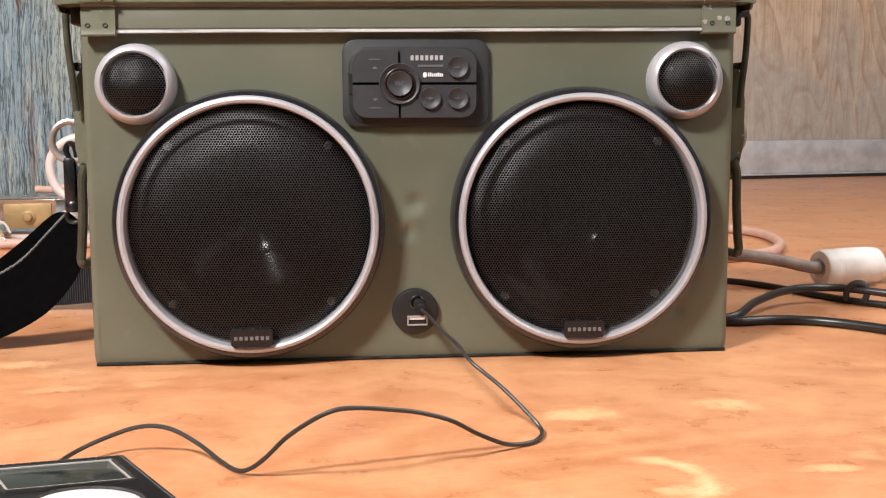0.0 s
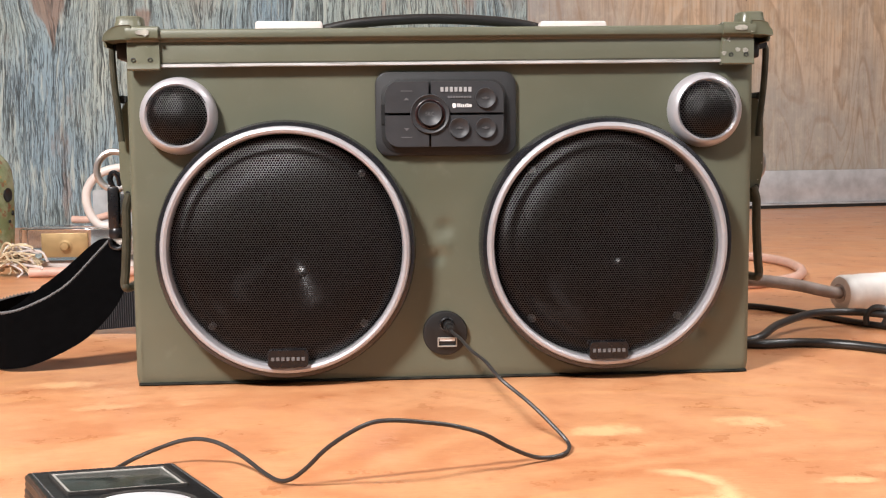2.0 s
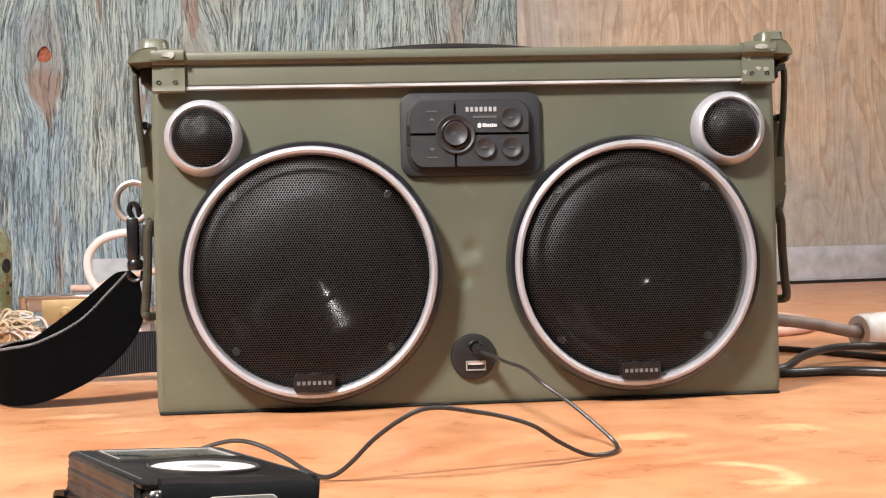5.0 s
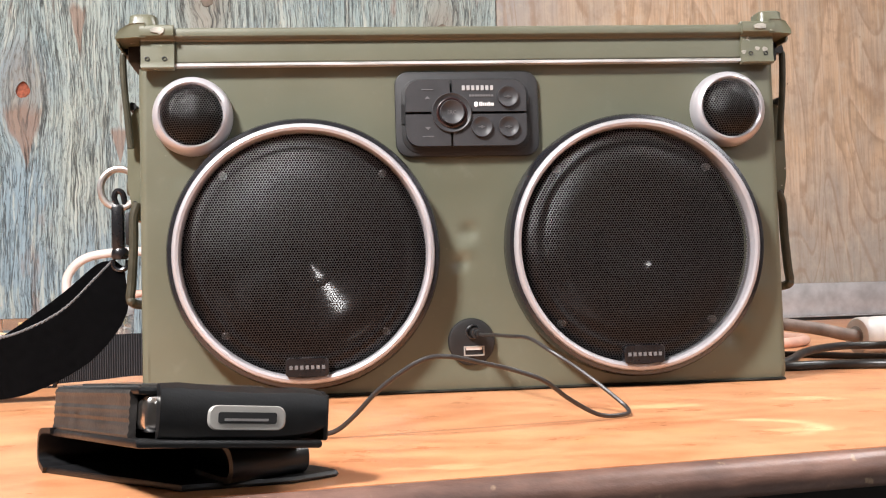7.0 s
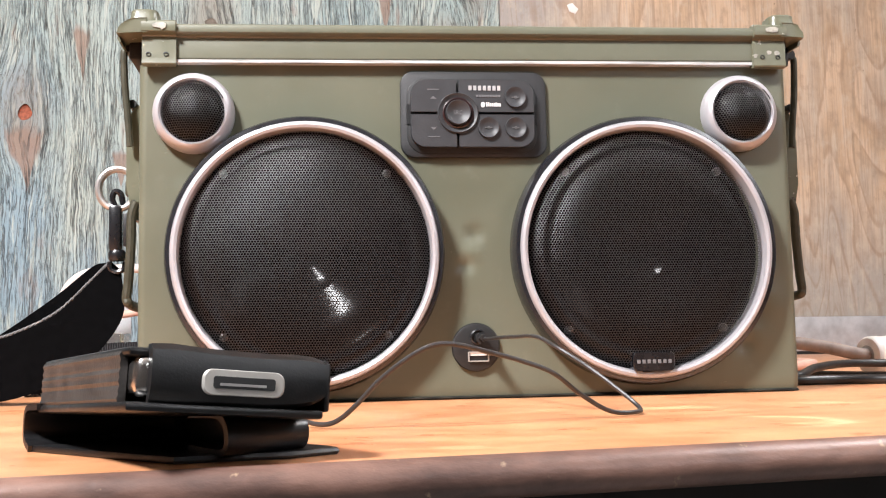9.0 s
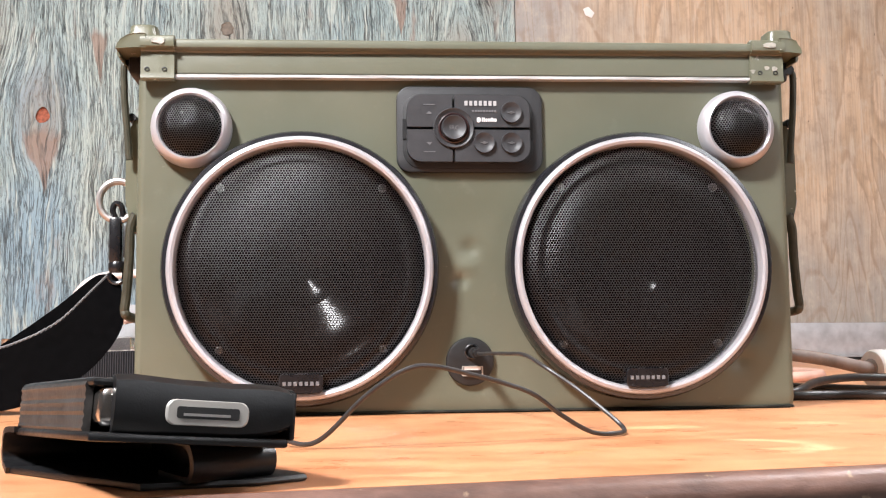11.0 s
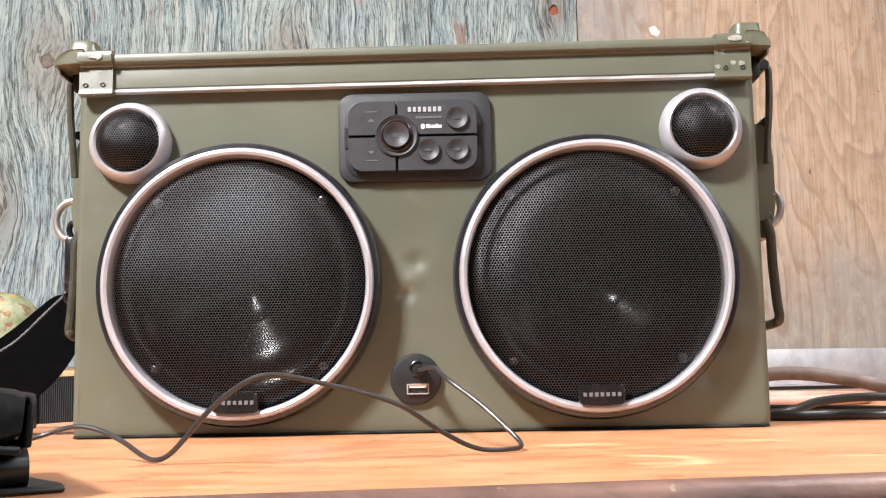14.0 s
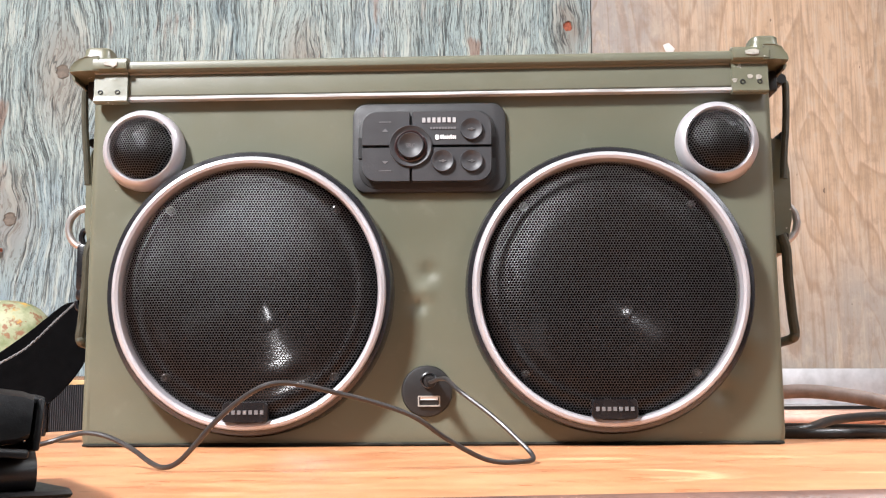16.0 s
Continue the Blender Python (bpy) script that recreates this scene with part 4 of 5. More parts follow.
def lettering(text, size, centre):
    """Upright letters that face the front."""
    curve = bpy.data.curves.new("letters", "FONT")
    curve.body, curve.size, curve.extrude = text, size, 0.0002
    curve.align_x, curve.align_y = "CENTER", "CENTER"
    ob = bpy.data.objects.new("letters", curve)
    me = bpy.data.meshes.new_from_object(ob)
    bm = bmesh.new()
    bm.from_mesh(me)
    bpy.data.objects.remove(ob)
    bpy.data.meshes.remove(me)
    bmesh.ops.transform(bm, matrix=pose(*centre, 90, 0, 0), verts=bm.verts)
    return bm


def socket(parent):
    """Round input plate with a USB port and the audio plug."""
    x, z = -0.0025, 0.0347
    s = part("input_plate", lathe([(0.0162, 0.001), (0.0164, -0.0022), (0.0158, -0.0032), (0.0145, -0.0036), (0.0003, -0.0036)], (x, 0, z), "y", 48), BLACK, parent, "round black input plate")
    p = part("usb_port", loft([[(x + 0.0014 + a, y, z - 0.0063 + b) for a, b in rounded(w, h, 0.0004, 2)] for w, h, y in ((0.0142, 0.0068, -0.003), (0.0142, 0.0068, -0.0054), (0.0126, 0.0052, -0.0054), (0.0126, 0.0052, 0.004))], caps=False), PORTMETAL, s, "silver USB port")
    part("port_tongue", block(x - 0.0042, x + 0.007, -0.0046, 0.003, z - 0.0056, z - 0.0036), WHITE, p)
    part("port_back", block(x - 0.005, x + 0.0078, 0.0, 0.001, z - 0.0089, z - 0.0037), BLACK, p, "", 0)
    part("jack_ring", lathe([(0.0052, -0.003), (0.0052, -0.0052), (0.0044, -0.0056), (0.0042, -0.003)], (x + 0.0012, 0, z + 0.0068), "y", 24), GLOSSBLACK, s)


def boombox():
    box = thing("boombox", (0, 0.07, 0.0), "olive green steel ammunition can made into a speaker boombox", "boombox")
    part("body", leaned(can_body()), OLIVE, box, "olive painted steel body with small dents")
    # black strip that draws the contact shadow under the can
    part("base", block(-0.222, 0.222, 0.0015, 0.150, 0.0, 0.0012), BLACK, box, "dark strip under the can for its shadow line")
    part("lid", leaned(swept(lid_outline(), -0.2225, 0.2222)), OLIVE, box, "olive steel lid with a rolled edge")
    part("rim", leaned(swept([(-0.0050, 0.2283), (-0.0066, 0.2284), (-0.0066, 0.2303), (-0.0050, 0.2305), (0.1570, 0.2306), (0.1570, 0.2282)], -0.2005, 0.1988)), RIM, box, "worn bare metal rim under the lid")
    # bottom seam whose dark colour carries the shadow line
    part("bottom_hem", swept([(-0.0008, 0.0006), (-0.0012, 0.0012), (-0.0009, 0.0018), (0.0004, 0.0023), (0.0030, 0.0021), (0.0030, 0.0004)], -0.2240, 0.2240), HEM, box, "worn seam along the bottom edge, darkened as its shadow line")
    for side in (-1, 1):
        clamp(box, side)
        latch(box, side)
    handle(box)
    speaker(box, LEFT)
    speaker(box, RIGHT)
    tweeter(box, -0.1893, 0.1936)
    tweeter(box, 0.1882, 0.1955)
    remote(box)
    socket(box)


boombox()

# ---- things on the bench ----
def audio_cable():
    c = thing("audio_cable", (0.0, -0.2, 0.0), "thin black audio cable looping from socket to player", "cable")
    path = [(-0.0005, -0.021, 0.0408), (0.001, -0.032, 0.040), (0.004, -0.06, 0.0405), (0.007, -0.10, 0.0405), (0.0125, -0.135, 0.040), (0.019, -0.158, 0.034), (0.034, -0.170, 0.0225), (0.046, -0.181, 0.0115), (0.0535, -0.191, 0.0030), (0.0475, -0.206, 0.0017), (0.032, -0.215, 0.0030), (0.015, -0.225, 0.0120), (0.0, -0.235, 0.0225), (-0.016, -0.240, 0.0285), (-0.031, -0.247, 0.0325), (-0.047, -0.256, 0.0363), (-0.058, -0.259, 0.0362), (-0.069, -0.257, 0.0308), (-0.081, -0.252, 0.0215), (-0.091, -0.248, 0.0110), (-0.099, -0.243, 0.0040), (-0.106, -0.238, 0.0017), (-0.1146, -0.2275, 0.0030), (-0.127, -0.2154, 0.0086), (-0.1402, -0.206, 0.0133), (-0.1507, -0.2035, 0.0153), (-0.161, -0.2005, 0.0138), (-0.171, -0.2005, 0.0108), (-0.183, -0.209, 0.0078), (-0.190, -0.228, 0.0075), (-0.188, -0.255, 0.0120), (-0.181, -0.280, 0.0185), (-0.177, -0.294, 0.0212)]
    part("lead", tube(path, 0.00115, 10, 8), GREYRUBBER, c)
    part("plug_body", tube([(-0.0002, -0.003, 0.0407), (-0.0002, -0.010, 0.0407), (-0.0003, -0.0165, 0.0407)], 0.0038, 16, 3), BLACK, c, "black moulded plug in the socket")
    part("strain_relief", tube([(-0.0003, -0.0165, 0.0407), (-0.0004, -0.021, 0.0408), (0.0, -0.026, 0.0406)], 0.0025, 12, 4), BLACK, c)


audio_cable()


def player():
    """A music player in a leather case whose cover is folded underneath."""
    th = radians(26.5)
    a = Vector((math.cos(th), math.sin(th), -0.09)).normalized()
    b = Vector((-math.sin(th), math.cos(th), -0.045)).normalized()
    m = Matrix((a, b, a.cross(b))).transposed().to_4x4()
    m.translation = (-0.1616, -0.4090, 0.0375)
    flat = pose(-0.1630, -0.4102, 0, 0, 0, 26.5)
    c = thing("music_player", (-0.15, -0.36, 0.0), "music player in a black stitched leather case lying on the bench", "music player")

    def lay(bm, mat=m):
        bmesh.ops.transform(bm, matrix=mat, verts=bm.verts)
        return bm

    def soft_front(w, h):
        """The leather round the port: bowed outwards, with a thin flaring end."""
        rings = []
        for x, out, up, low in ((0.0060, 0.0000, 0.0006, 0.0), (0.0120, 0.0006, 0.0010, 0.0), (0.0260, 0.0008, 0.0002, 0.0), (0.0430, 0.0008, 0.0000, 0.0), (0.0520, 0.0010, 0.0004, 0.0006), (0.0585, 0.0017, 0.0001, 0.0018), (0.0618, 0.0026, -0.0008, 0.0034)):
            outer = [(0.0030, 0.0004 + up), (0.0004, 0.0006 + up), (-0.0014 - out, -0.0012 + up), (-0.0021 - out, -0.0050), (-0.0021 - out, -0.0110), (-0.0012 - out, -h + 0.0014 + low), (0.0, -h + low)]
            inner = [(0.0014, -h + low), (0.0010 - out * 0.8, -0.0100), (0.0010 - out * 0.8, -0.0050), (0.0022, -0.0014 + up)]
            rings.append([(x, y, z) for y, z in outer + inner])
        return loft(rings)

    w, d, h = 0.0655, 0.1045, 0.0165
    part("player_body", lay(block(0.0025, 0.063, 0.001, d - 0.002, -0.0145, -0.0022, 0.003, 3)), CHROME, c, "polished steel player body")
    shell = part("case_top", lay(block(0, w, 0.002, d, -0.0026, 0.0, 0.0011)), LEATHER, c, "black leather case top with stitched edges")
    ribs = [(-0.0004 * (i % 2) + 0.00012 * math.sin(5 * i), -h + 0.0155 * i / 12) for i in range(13)] + [(0.0022, -0.001), (0.0022, -h)]
    part("case_side", lay(loft([[(x, y, z) for x, z in ribs] for y in (0.009, 0.05, d)])), LEATHER_WORN, c, "worn ribbed leather side")
    part("case_side", lay(block(w - 0.0022, w, 0.0, d, -h, -0.001, 0.0009)), LEATHER, c)
    part("case_end", lay(block(0.0, w, d - 0.0022, d, -h, -0.001, 0.0009)), LEATHER, c)
    part("case_bottom", lay(block(-0.001, 0.0625, -0.002, d + 0.001, -h - 0.0024, -h + 0.0004, 0.001)), LEATHER, c)
    front = part("case_front", lay(soft_front(w, h)), LEATHER, c, "soft curved leather front flap")
    px = 0.0345
    bm = loft([[(px + u * q, y, -0.0092 + v * q) for u, v in rounded(0.0268, 0.0078, 0.0030)] for y, q in ((0.001, 1), (-0.0030, 1), (-0.0035, 0.95))])
    part("port_surround", lay(bm), PORTMETAL, front, "silver dock port surround")
    part("port_slot", lay(loft([[(px + u, y, -0.0092 + v) for u, v in rounded(0.0200, 0.0036, 0.0008)] for y in (-0.0030, -0.0038)])), BLACK, front)
    part("slot_tongue", lay(block(px - 0.0080, px + 0.0070, -0.0040, -0.003, -0.0102, -0.0094)), STEEL, front)
    for cx, cy, ww, hh in ((0.0328, 0.0770, 0.050, 0.036),):
        part("screen_rim", lay(loft([[(cx + u * q, cy + v * q, z) for u, v in rounded(ww, hh, 0.002)] for z, q in ((-0.001, 1.04), (0.0011, 1.03), (0.0013, 0.99), (0.0004, 0.96), (-0.001, 0.95))], caps=False)), LEATHER_WORN, shell)
        part("screen", lay(block(cx - ww / 2, cx + ww / 2, cy - hh / 2, cy + hh / 2, -0.001, 0.0004, 0.0003)), SCREEN, shell, "dark glossy screen")
        part("screen_bezel", lay(tube([(cx + u, cy + v, 0.0006) for u, v in rounded(ww - 0.003, hh - 0.003, 0.001, 2)] + [(cx + (ww - 0.003) / 2, cy + (hh - 0.003) / 2 - 0.001, 0.0006)], 0.0005, 6, 2)), PORTMETAL, shell, "thin silver line round the screen")
    wx, wy = 0.0328, 0.0335
    part("wheel_rim", lay(lathe([(0.0212, -0.001), (0.0212, 0.0010), (0.0204, 0.0014), (0.0196, 0.0008), (0.0195, -0.001)], (wx, wy, 0), "z", 48)), LEATHER_WORN, shell)
    wheel = part("click_wheel", lay(lathe([(0.0194, -0.001), (0.0194, 0.0004), (0.019, 0.0006), (0.0066, 0.0005), (0.0066, -0.001)], (wx, wy, 0), "z", 48)), WHITEWHEEL, shell, "white click wheel")
    part("centre_button", lay(lathe([(0.0064, -0.001), (0.0064, 0.0005), (0.006, 0.0007), (0.0003, 0.0006)], (wx, wy, 0), "z", 32)), GREYBUTTON, wheel, "light grey centre button")
    rim = 0.0021
    for p, q in (((rim, 0.008), (rim, d - rim)), ((w - rim, 0.006), (w - rim, d - rim)), ((rim, d - rim), (w - rim, d - rim)), ((0.006, 0.0045), (w - rim, 0.0045))):
        n = int(math.dist(p, q) / 0.0034)
        bms = []
        for i in range(n):
            s0, s1 = (i + 0.15) / n, (i + 0.8) / n
            e = [(p[0] + (q[0] - p[0]) * s, p[1] + (q[1] - p[1]) * s) for s in (s0, s1)]
            bms.append(block(min(e[0][0], e[1][0]) - 0.0003, max(e[0][0], e[1][0]) + 0.0003, min(e[0][1], e[1][1]) - 0.0003, max(e[0][1], e[1][1]) + 0.0003, -0.0004, 0.0003))
        part("stitching", lay(merged(*bms)), THREAD, shell, "", 0)
    # the cover, folded under the player
    outline = [(0.022, 0.022), (0.058, 0.012), (0.0775, 0.0160), (0.078, 0.025), (0.062, 0.106), (-0.004, 0.108)]
    mx, my = 0.035, 0.055
    cover = part("cover_flap", lay(loft([[(mx + (x - mx) * q, my + (y - my) * q, z) for x, y in outline] for z, q in ((0.0002, 0.985), (0.0012, 1.0), (0.0024, 0.985))]), flat), LEATHER, c, "leather cover flap folded under the case")
    part("fold", lay(band([((-0.004, 0.104, 0.0012), (0.064, 0.104, 0.0012)), ((-0.004, 0.111, 0.004), (0.064, 0.111, 0.004)), ((-0.004, 0.112, 0.0095), (0.064, 0.112, 0.0085)), ((-0.004, 0.108, 0.0155), (0.064, 0.108, 0.013)), ((-0.002, 0.100, 0.0165), (0.064, 0.100, 0.0135))], 0.0022), flat), LEATHER, cover)
    # added block that keeps the gap under the case dark, no real part
    part("dark_gap_filler", lay(block(0.050, 0.0585, 0.034, 0.104, 0.0018, 0.0145, 0.002), flat), LEATHER, cover)
    loop = [(0.045, 0.0140), (0.022, 0.0150), (0.014, 0.0135), (0.0105, 0.0095), (0.0115, 0.0050), (0.018, 0.0030), (0.045, 0.0030)]
    part("belt_loop", lay(band([((0.035, y + 0.0005, z), (0.0665, y + 0.008, z - 0.0015 if z > 0.012 else z)) for y, z in loop], 0.0022), flat), LEATHER, cover, "rolled leather belt loop")


player()


def shoulder_strap():
    s = thing("shoulder_strap", (-0.31, 0.13, 0.0), "black webbing strap clipped to the can, looped on the bench", "strap")
    pairs = [((-0.2565, 0.075, 0.101), (-0.2495, 0.075, 0.095)), ((-0.268, 0.07, 0.088), (-0.2475, 0.07, 0.061)), ((-0.292, 0.065, 0.064), (-0.272, 0.065, 0.028)), ((-0.321, 0.06, 0.049), (-0.309, 0.06, 0.008)), ((-0.343, 0.065, 0.0445), (-0.338, 0.065, 0.002)), ((-0.366, 0.10, 0.0405), (-0.364, 0.10, 0.0015)), ((-0.374, 0.155, 0.041), (-0.372, 0.155, 0.0015)), ((-0.362, 0.20, 0.042), (-0.361, 0.20, 0.0015)), ((-0.335, 0.222, 0.0435), (-0.334, 0.222, 0.003))]
    part("band", band(pairs, 0.0022, 8), STRAP, s)
    for edge in (0,):
        line = along([p[edge] for p in pairs], 26)
        for phase in (0, math.pi):
            twist = [p + Vector((0.0008 * math.cos(1.1 * i + phase), 0.0008 * math.cos(1.1 * i + phase), 0.0009 * math.sin(1.1 * i + phase) + 0.0006)) for i, p in enumerate(line)]
            part("edge_stitch", tube(twist, 0.0007, 5, 1), STITCH, s, "grey twisted edge stitching")
    lifts = (0.0, 0.010, 0.013, 0.006, -0.003)
    back = [(Vector(p) + Vector((-0.003, 0.011 if i else 0.003, up)), Vector(p) + Vector((0.004, 0.011 if i else 0.003, up - 0.022))) for i, ((p, q), up) in enumerate(zip(pairs, lifts))]
    part("folded_band", band(back, 0.0022, 8), STRAP, s, "second layer of the folded strap")
    ribbed = [((-0.338, 0.2205, 0.0425), (-0.338, 0.2205, 0.003)), ((-0.30, 0.222, 0.0435), (-0.30, 0.222, 0.005)), ((-0.258, 0.214, 0.0445), (-0.258, 0.214, 0.008)), ((-0.21, 0.200, 0.043), (-0.21, 0.200, 0.004)), ((-0.15, 0.195, 0.040), (-0.15, 0.195, 0.0015))]
    part("ribbed_band", band(ribbed, 0.0016, 8), RIBBED, s, "dark ribbed webbing")
    bk = part("buckle", tube([(-0.352, 0.217, 0.046), (-0.343, 0.2185, 0.0485), (-0.334, 0.219, 0.046), (-0.333, 0.219, 0.024), (-0.334, 0.219, 0.0015), (-0.343, 0.2185, 0.0015), (-0.351, 0.217, 0.0015), (-0.353, 0.217, 0.024), (-0.352, 0.217, 0.046)], 0.0019, 8, 6, True), GLOSSBLACK, s, "black strap slider")
    part("crossbar", tube([(-0.343, 0.2165, 0.047), (-0.3432, 0.2165, 0.024), (-0.343, 0.2165, 0.002)], 0.0017, 8, 4), GLOSSBLACK, bk)
    clip = part("snap_hook", block(-0.2575, -0.2485, 0.067, 0.078, 0.108, 0.142, 0.0025), GLOSSBLACK, s, "black steel snap hook")
    part("swivel", lathe([(0.0052, 0.0), (0.0062, 0.002), (0.0062, 0.006), (0.005, 0.008)], (-0.252, 0.0725, 0.1015), "z", 20), GLOSSBLACK, clip)
    part("gate", block(-0.2475, -0.2435, 0.069, 0.076, 0.112, 0.136, 0.001), BLACK, clip)
    part("hook", tube([(-0.253, 0.072, 0.14), (-0.2555, 0.072, 0.147), (-0.2535, 0.072, 0.152), (-0.2495, 0.072, 0.150), (-0.2475, 0.072, 0.14)], 0.0022, 10, 6), GLOSSBLACK, clip)
    part("eye", tube([(-0.2575, 0.0725, 0.101), (-0.2565, 0.0725, 0.0955), (-0.252, 0.0725, 0.0935), (-0.2475, 0.0725, 0.0955), (-0.2465, 0.0725, 0.101)], 0.0018, 8, 6), GLOSSBLACK, clip)


shoulder_strap()


def cables_beside():
    def cable(label, pts, r, mat):
        p = tube(pts, r, 12, 10)
        single("power_cable", p, mat, pts[1], label, "cable")
    cable("black rubber cable lying on the bench beside the can", [(0.16, 0.175, 0.0040), (0.215, 0.12, 0.0040), (0.2587, 0.0886, 0.0040), (0.298, 0.0895, 0.0040), (0.332, 0.079, 0.0040), (0.361, 0.0515, 0.0040), (0.40, 0.0, 0.0040), (0.46, -0.06, 0.0040)], 0.0039, RUBBER)
    cable("black rubber cable arching over another cable", [(0.17, 0.19, 0.0037), (0.225, 0.12, 0.0037), (0.262, 0.094, 0.0062), (0.299, 0.1305, 0.0125), (0.347, 0.1724, 0.0145), (0.3885, 0.1813, 0.0138), (0.4127, 0.158, 0.0140), (0.45, 0.13, 0.0110), (0.53, 0.08, 0.0045)], 0.0035, GREYRUBBER)
    cable("thin black cable running behind the can to the plug", [(0.20, 0.34, 0.0032), (0.27, 0.325, 0.0032), (0.334, 0.2936, 0.0032), (0.364, 0.2528, 0.0032), (0.387, 0.2017, 0.0032), (0.4137, 0.1575, 0.0032), (0.47, 0.10, 0.0032)], 0.0031, RUBBER)
    loop = [(0.408 + 0.018 * math.cos(math.tau * i / 8), 0.146 + 0.016 * math.sin(math.tau * i / 8), 0.0215 + 0.003 * math.sin(math.tau * i / 8 + 1)) for i in range(8)]
    single("cable_tie", tube([(0.398, 0.172, 0.0040), (0.3975, 0.171, 0.012), (0.402, 0.167, 0.0195), (0.409, 0.162, 0.0195), (0.411, 0.16, 0.012), (0.409, 0.161, 0.0040)], 0.0028, 10, 8), GREYRUBBER, (0.402, 0.168, 0.004), "short grey rubber tie round two cables", "cable tie")
    pink = [(0.25, 0.76, 0.0062), (0.40, 0.765, 0.0062), (0.48, 0.74, 0.0062), (0.51, 0.665, 0.0062), (0.496, 0.565, 0.0062), (0.456, 0.488, 0.0062), (0.395, 0.446, 0.0062), (0.30, 0.43, 0.0062), (0.18, 0.44, 0.0062)]
    single("hose", tube(pink, 0.0062, 12, 8), PINKTUBE, (0.4, 0.6, 0), "faded pink rubber hose bent in a loop", "hose")
    pl = thing("power_plug", (0.45, 0.28, 0.0), "scuffed white round power plug with a dirty grey cord", "plug")
    turn = pose(0.412, 0.262, 0.0195, 0, 0, 14)
    bm = lathe([(0.0095, 0.0), (0.0165, 0.0006), (0.0182, 0.003), (0.0184, 0.012), (0.0178, 0.0155), (0.0180, 0.018), (0.0186, 0.024), (0.0186, 0.056), (0.0172, 0.066), (0.012, 0.071), (0.008, 0.072)], (0, 0, 0), "x", 48)
    bmesh.ops.transform(bm, matrix=turn, verts=bm.verts)
    part("shell", bm, PORCELAIN, pl)
    bm = lathe([(0.0094, 0.004), (0.0096, -0.0006), (0.0062, -0.0008), (0.006, 0.004)], (0, 0, 0), "x", 32)
    bmesh.ops.transform(bm, matrix=turn, verts=bm.verts)
    part("gland", bm, STEEL, pl)
    part("cord", tube([(0.18, 0.35, 0.0065), (0.24, 0.30, 0.018), (0.29, 0.27, 0.032), (0.323, 0.262, 0.0345), (0.366, 0.26, 0.0290), (0.40, 0.2595, 0.0215), (0.422, 0.263, 0.0190)], 0.0061, 14, 8), OLDCORD, pl, "dirty grey cloth cord")
    tail = Vector((0.412, 0.262, 0.0195)) + Vector((math.cos(radians(14)), math.sin(radians(14)), 0)) * 0.07
    part("tail", tube([tail, tail + Vector((0.02, 0.005, -0.002)), tail + Vector((0.06, 0.03, -0.013)), tail + Vector((0.14, 0.08, -0.0145))], 0.0052, 12, 6), RUBBER, pl, "black cable out of the plug")


cables_beside()


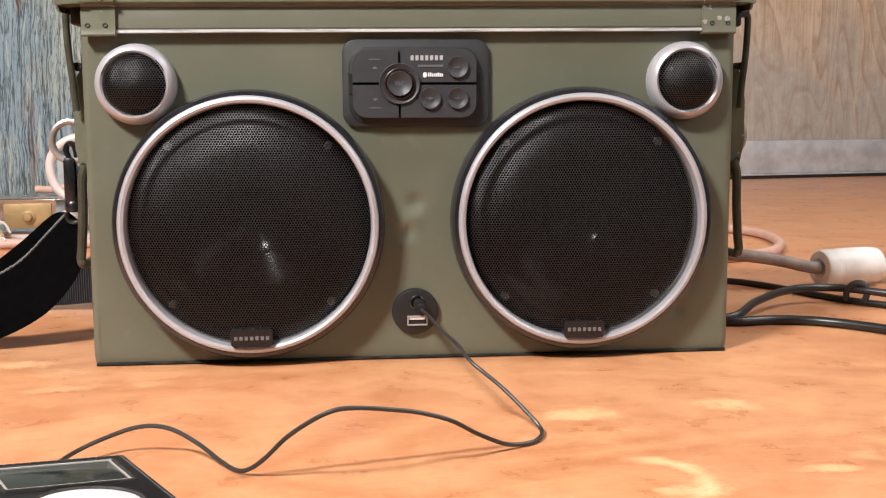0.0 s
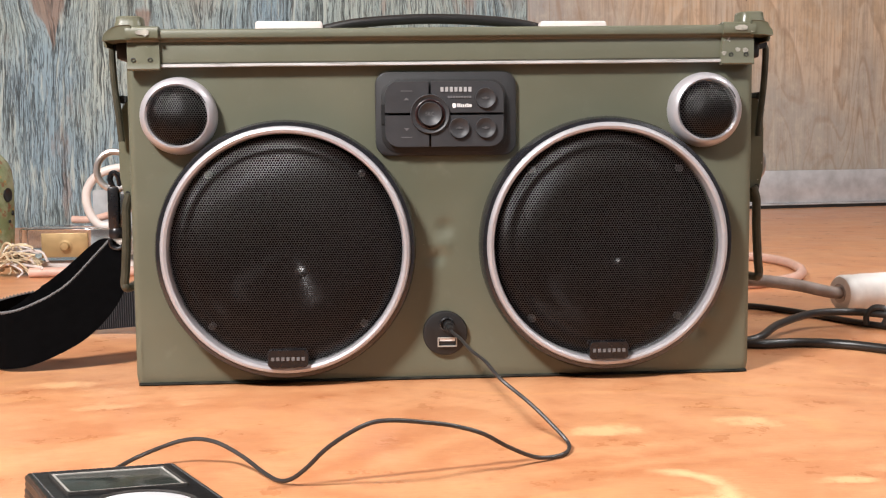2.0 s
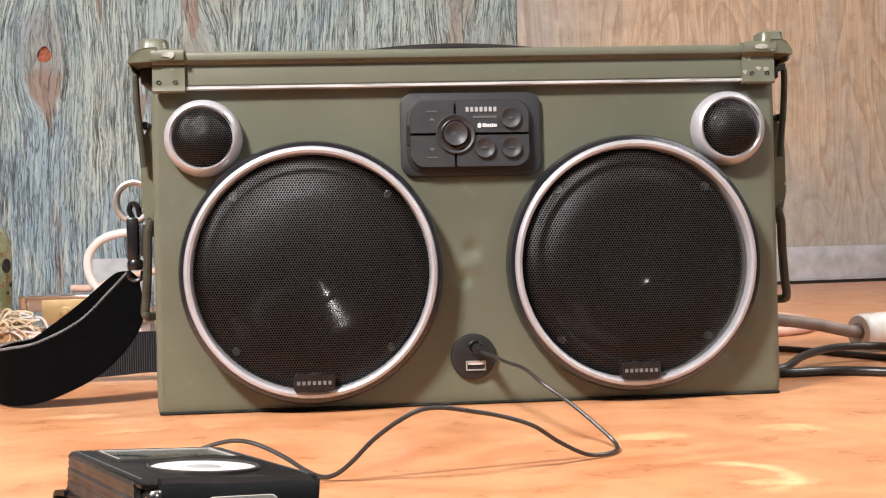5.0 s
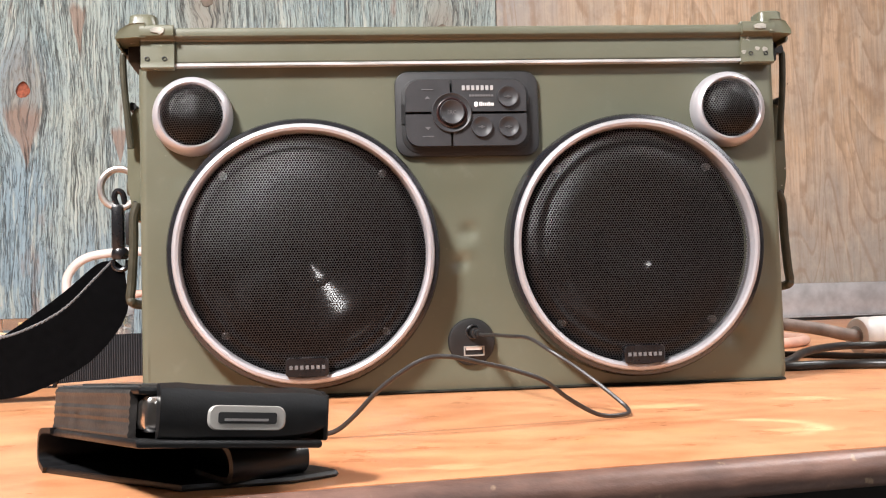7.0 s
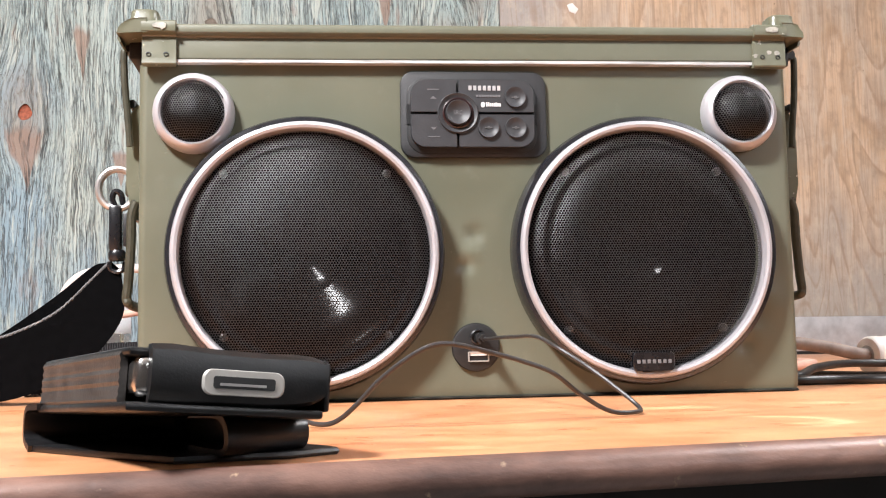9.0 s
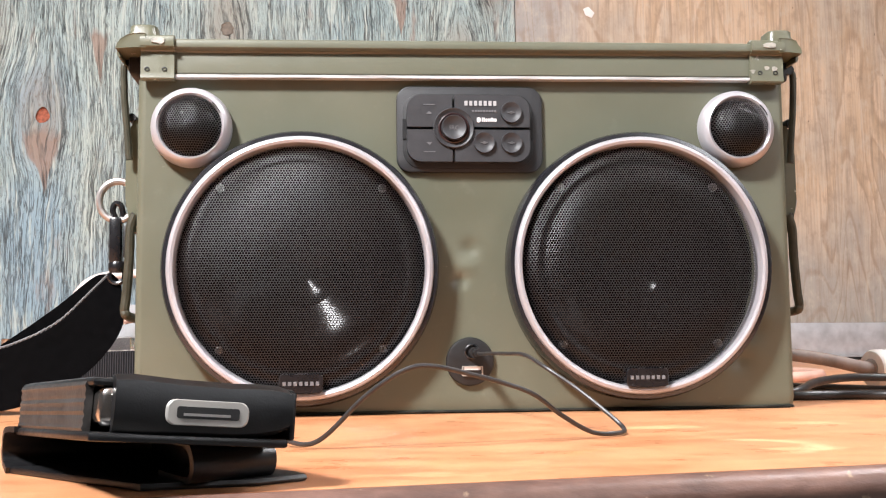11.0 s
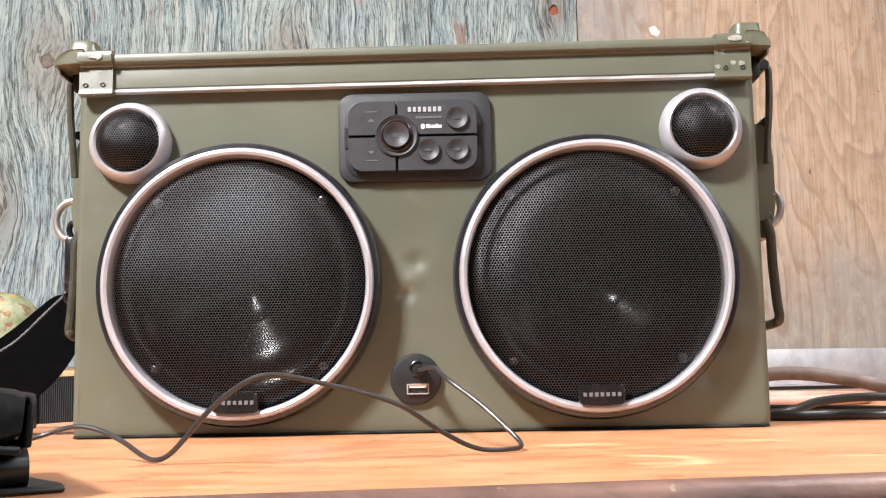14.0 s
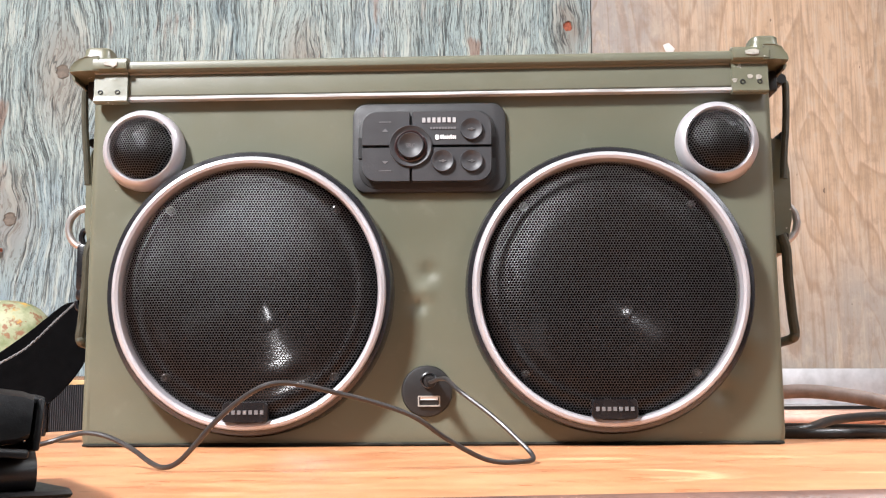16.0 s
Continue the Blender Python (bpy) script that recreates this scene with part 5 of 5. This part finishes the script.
def left_corner():
    # the old enamelled bottle
    cx, cy = -0.642, 0.866
    b = thing("enamel_bottle", (cx, cy, 0), "rusty green enamel bottle with a round top and holes", "bottle")
    prof = [(0.056, 0.0), (0.060, 0.003), (0.061, 0.02), (0.063, 0.06), (0.064, 0.115), (0.062, 0.135), (0.056, 0.150), (0.046, 0.161), (0.032, 0.169), (0.016, 0.173), (0.0005, 0.174)]
    part("shell", lathe(prof, (cx, cy, 0), "z", 56), MOSSY, b)
    for hx, hz, r in ((-0.580, 0.101, 0.0095), (-0.5765, 0.074, 0.0035), (-0.5795, 0.062, 0.0022)):
        side = Vector((hx - cx, -math.sqrt(max(0.0637 ** 2 - (hx - cx) ** 2, 1e-6)), 0)).normalized()
        bm = lathe([(r * 1.08, -0.003), (r * 1.1, 0.0010), (r * 0.92, 0.0012), (r * 0.85, 0.0008), (0.0003, 0.0008)], (0, 0, 0), "z", 24)
        m = side.to_track_quat("Z", "Y").to_matrix().to_4x4()
        m.translation = Vector((cx, cy, hz)) + side * 0.0638
        bmesh.ops.transform(bm, matrix=m, verts=bm.verts)
        part("hole", bm, BLACK, b, "dark round hole")
    # clear box with its brass plate
    c = thing("clear_box", (-0.45, 0.74, 0), "clear plastic box with a brass plate and bolt", "box")
    part("shell", block(-0.522, -0.36, 0.705, 0.785, 0.0185, 0.061, 0.002), CLEAR, c)
    part("inner_bar", block(-0.425, -0.365, 0.72, 0.77, 0.024, 0.044, 0.003), WHITETUBE, c)
    part("foot", block(-0.515, -0.365, 0.71, 0.78, 0.0, 0.018, 0.002), WHITETUBE, c)
    bp = part("brass_plate", block(-0.491, -0.430, 0.6985, 0.7035, 0.0235, 0.0560, 0.0008), BRASS, c, "dull brass plate")
    part("bolt", lathe([(0.0085, -0.0008), (0.0088, -0.003), (0.006, -0.0036), (0.006, -0.0072), (0.0048, -0.0092), (0.0004, -0.0098)], (-0.4595, 0.700, 0.0385), "y", 28), BRASS, bp, "round-headed brass bolt")
    # slotted plate behind the box
    g = thing("slotted_plate", (-0.41, 0.83, 0), "galvanised steel plate with a slot standing behind the box", "metal plate")
    rings = []
    for u, v, y in ((0.085, 0.108, 0.829), (0.085, 0.108, 0.8265), (0.0075, 0.026, 0.8265), (0.0075, 0.026, 0.829)):
        off = 0.0 if u > 0.05 else 0.018
        rings.append([(-0.41 + (0.006 if off else 0) + x, y, 0.054 + off + z) for x, z in rounded(u, v, min(u, v) * 0.48 if off else 0.003)])
    part("sheet", loft(rings, closed=True), DULLGALV, g)
    # tubes
    single("tube_loop", tube([(-0.28, 0.70, 0.128), (-0.33, 0.71, 0.143), (-0.385, 0.72, 0.1425), (-0.416, 0.72, 0.134), (-0.434, 0.722, 0.113), (-0.4335, 0.722, 0.086), (-0.420, 0.722, 0.0655), (-0.40, 0.722, 0.0640)], 0.0058, 14, 8), WHITETUBE, (-0.42, 0.72, 0.06), "dirty white plastic tube bent in a loop", "tube")
    single("hose", tube([(-0.475, 0.80, 0.0675), (-0.455, 0.795, 0.0672), (-0.4316, 0.79, 0.0710), (-0.3896, 0.78, 0.083), (-0.33, 0.77, 0.092), (-0.25, 0.76, 0.095)], 0.0052, 12, 8), PINKTUBE, (-0.45, 0.795, 0.067), "faded pink rubber hose resting on the clear box", "hose")
    single("hose", tube([(-0.50, 0.672, 0.0068), (-0.46, 0.674, 0.0068), (-0.41, 0.678, 0.0068), (-0.33, 0.66, 0.0068), (-0.20, 0.62, 0.0068)], 0.0066, 12, 8), PINKTUBE, (-0.45, 0.675, 0), "faded pink rubber hose lying on the bench", "hose")
    # frayed rope
    r = thing("rope_end", (-0.52, 0.68, 0), "frayed end of a natural fibre rope", "rope")
    part("rope", tube([(-0.60, 0.70, 0.012), (-0.565, 0.69, 0.013), (-0.54, 0.685, 0.017)], 0.0105, 14, 6), ROPE, r)
    rng = random.Random(4)
    for i in range(46):
        o = Vector((-0.542, 0.685 + rng.uniform(-0.008, 0.008), 0.017 + rng.uniform(-0.007, 0.009)))
        d = Vector((rng.uniform(0.02, 0.062), rng.uniform(-0.022, 0.018), rng.uniform(-0.012, 0.022)))
        pts = [o, o + d * 0.4 + Vector((0, rng.uniform(-0.006, 0.006), rng.uniform(0.0, 0.012))), o + d * 0.8 + Vector((rng.uniform(-0.008, 0.008), 0, rng.uniform(-0.004, 0.008))), o + d + Vector((rng.uniform(-0.012, 0.006), 0, rng.uniform(-0.012, 0.002)))]
        for p in pts:
            p.z = max(p.z, 0.0016)
        part("strand", tube(pts, rng.uniform(0.0009, 0.0019), 5, 4), ROPE if i % 3 else WHITETUBE, r)
    y = on_wall(-0.945) - 0.012
    single("wall_peg", lathe([(0.004, 0.002), (0.004, -0.02), (0.0055, -0.022), (0.0055, -0.028), (0.003, -0.030), (0.0004, -0.0302)], (-0.945, y, 0.341), "y", 20), REDWOOD, (-0.945, y, 0.341), "small orange-brown peg in the wall panel", "peg")


left_corner()
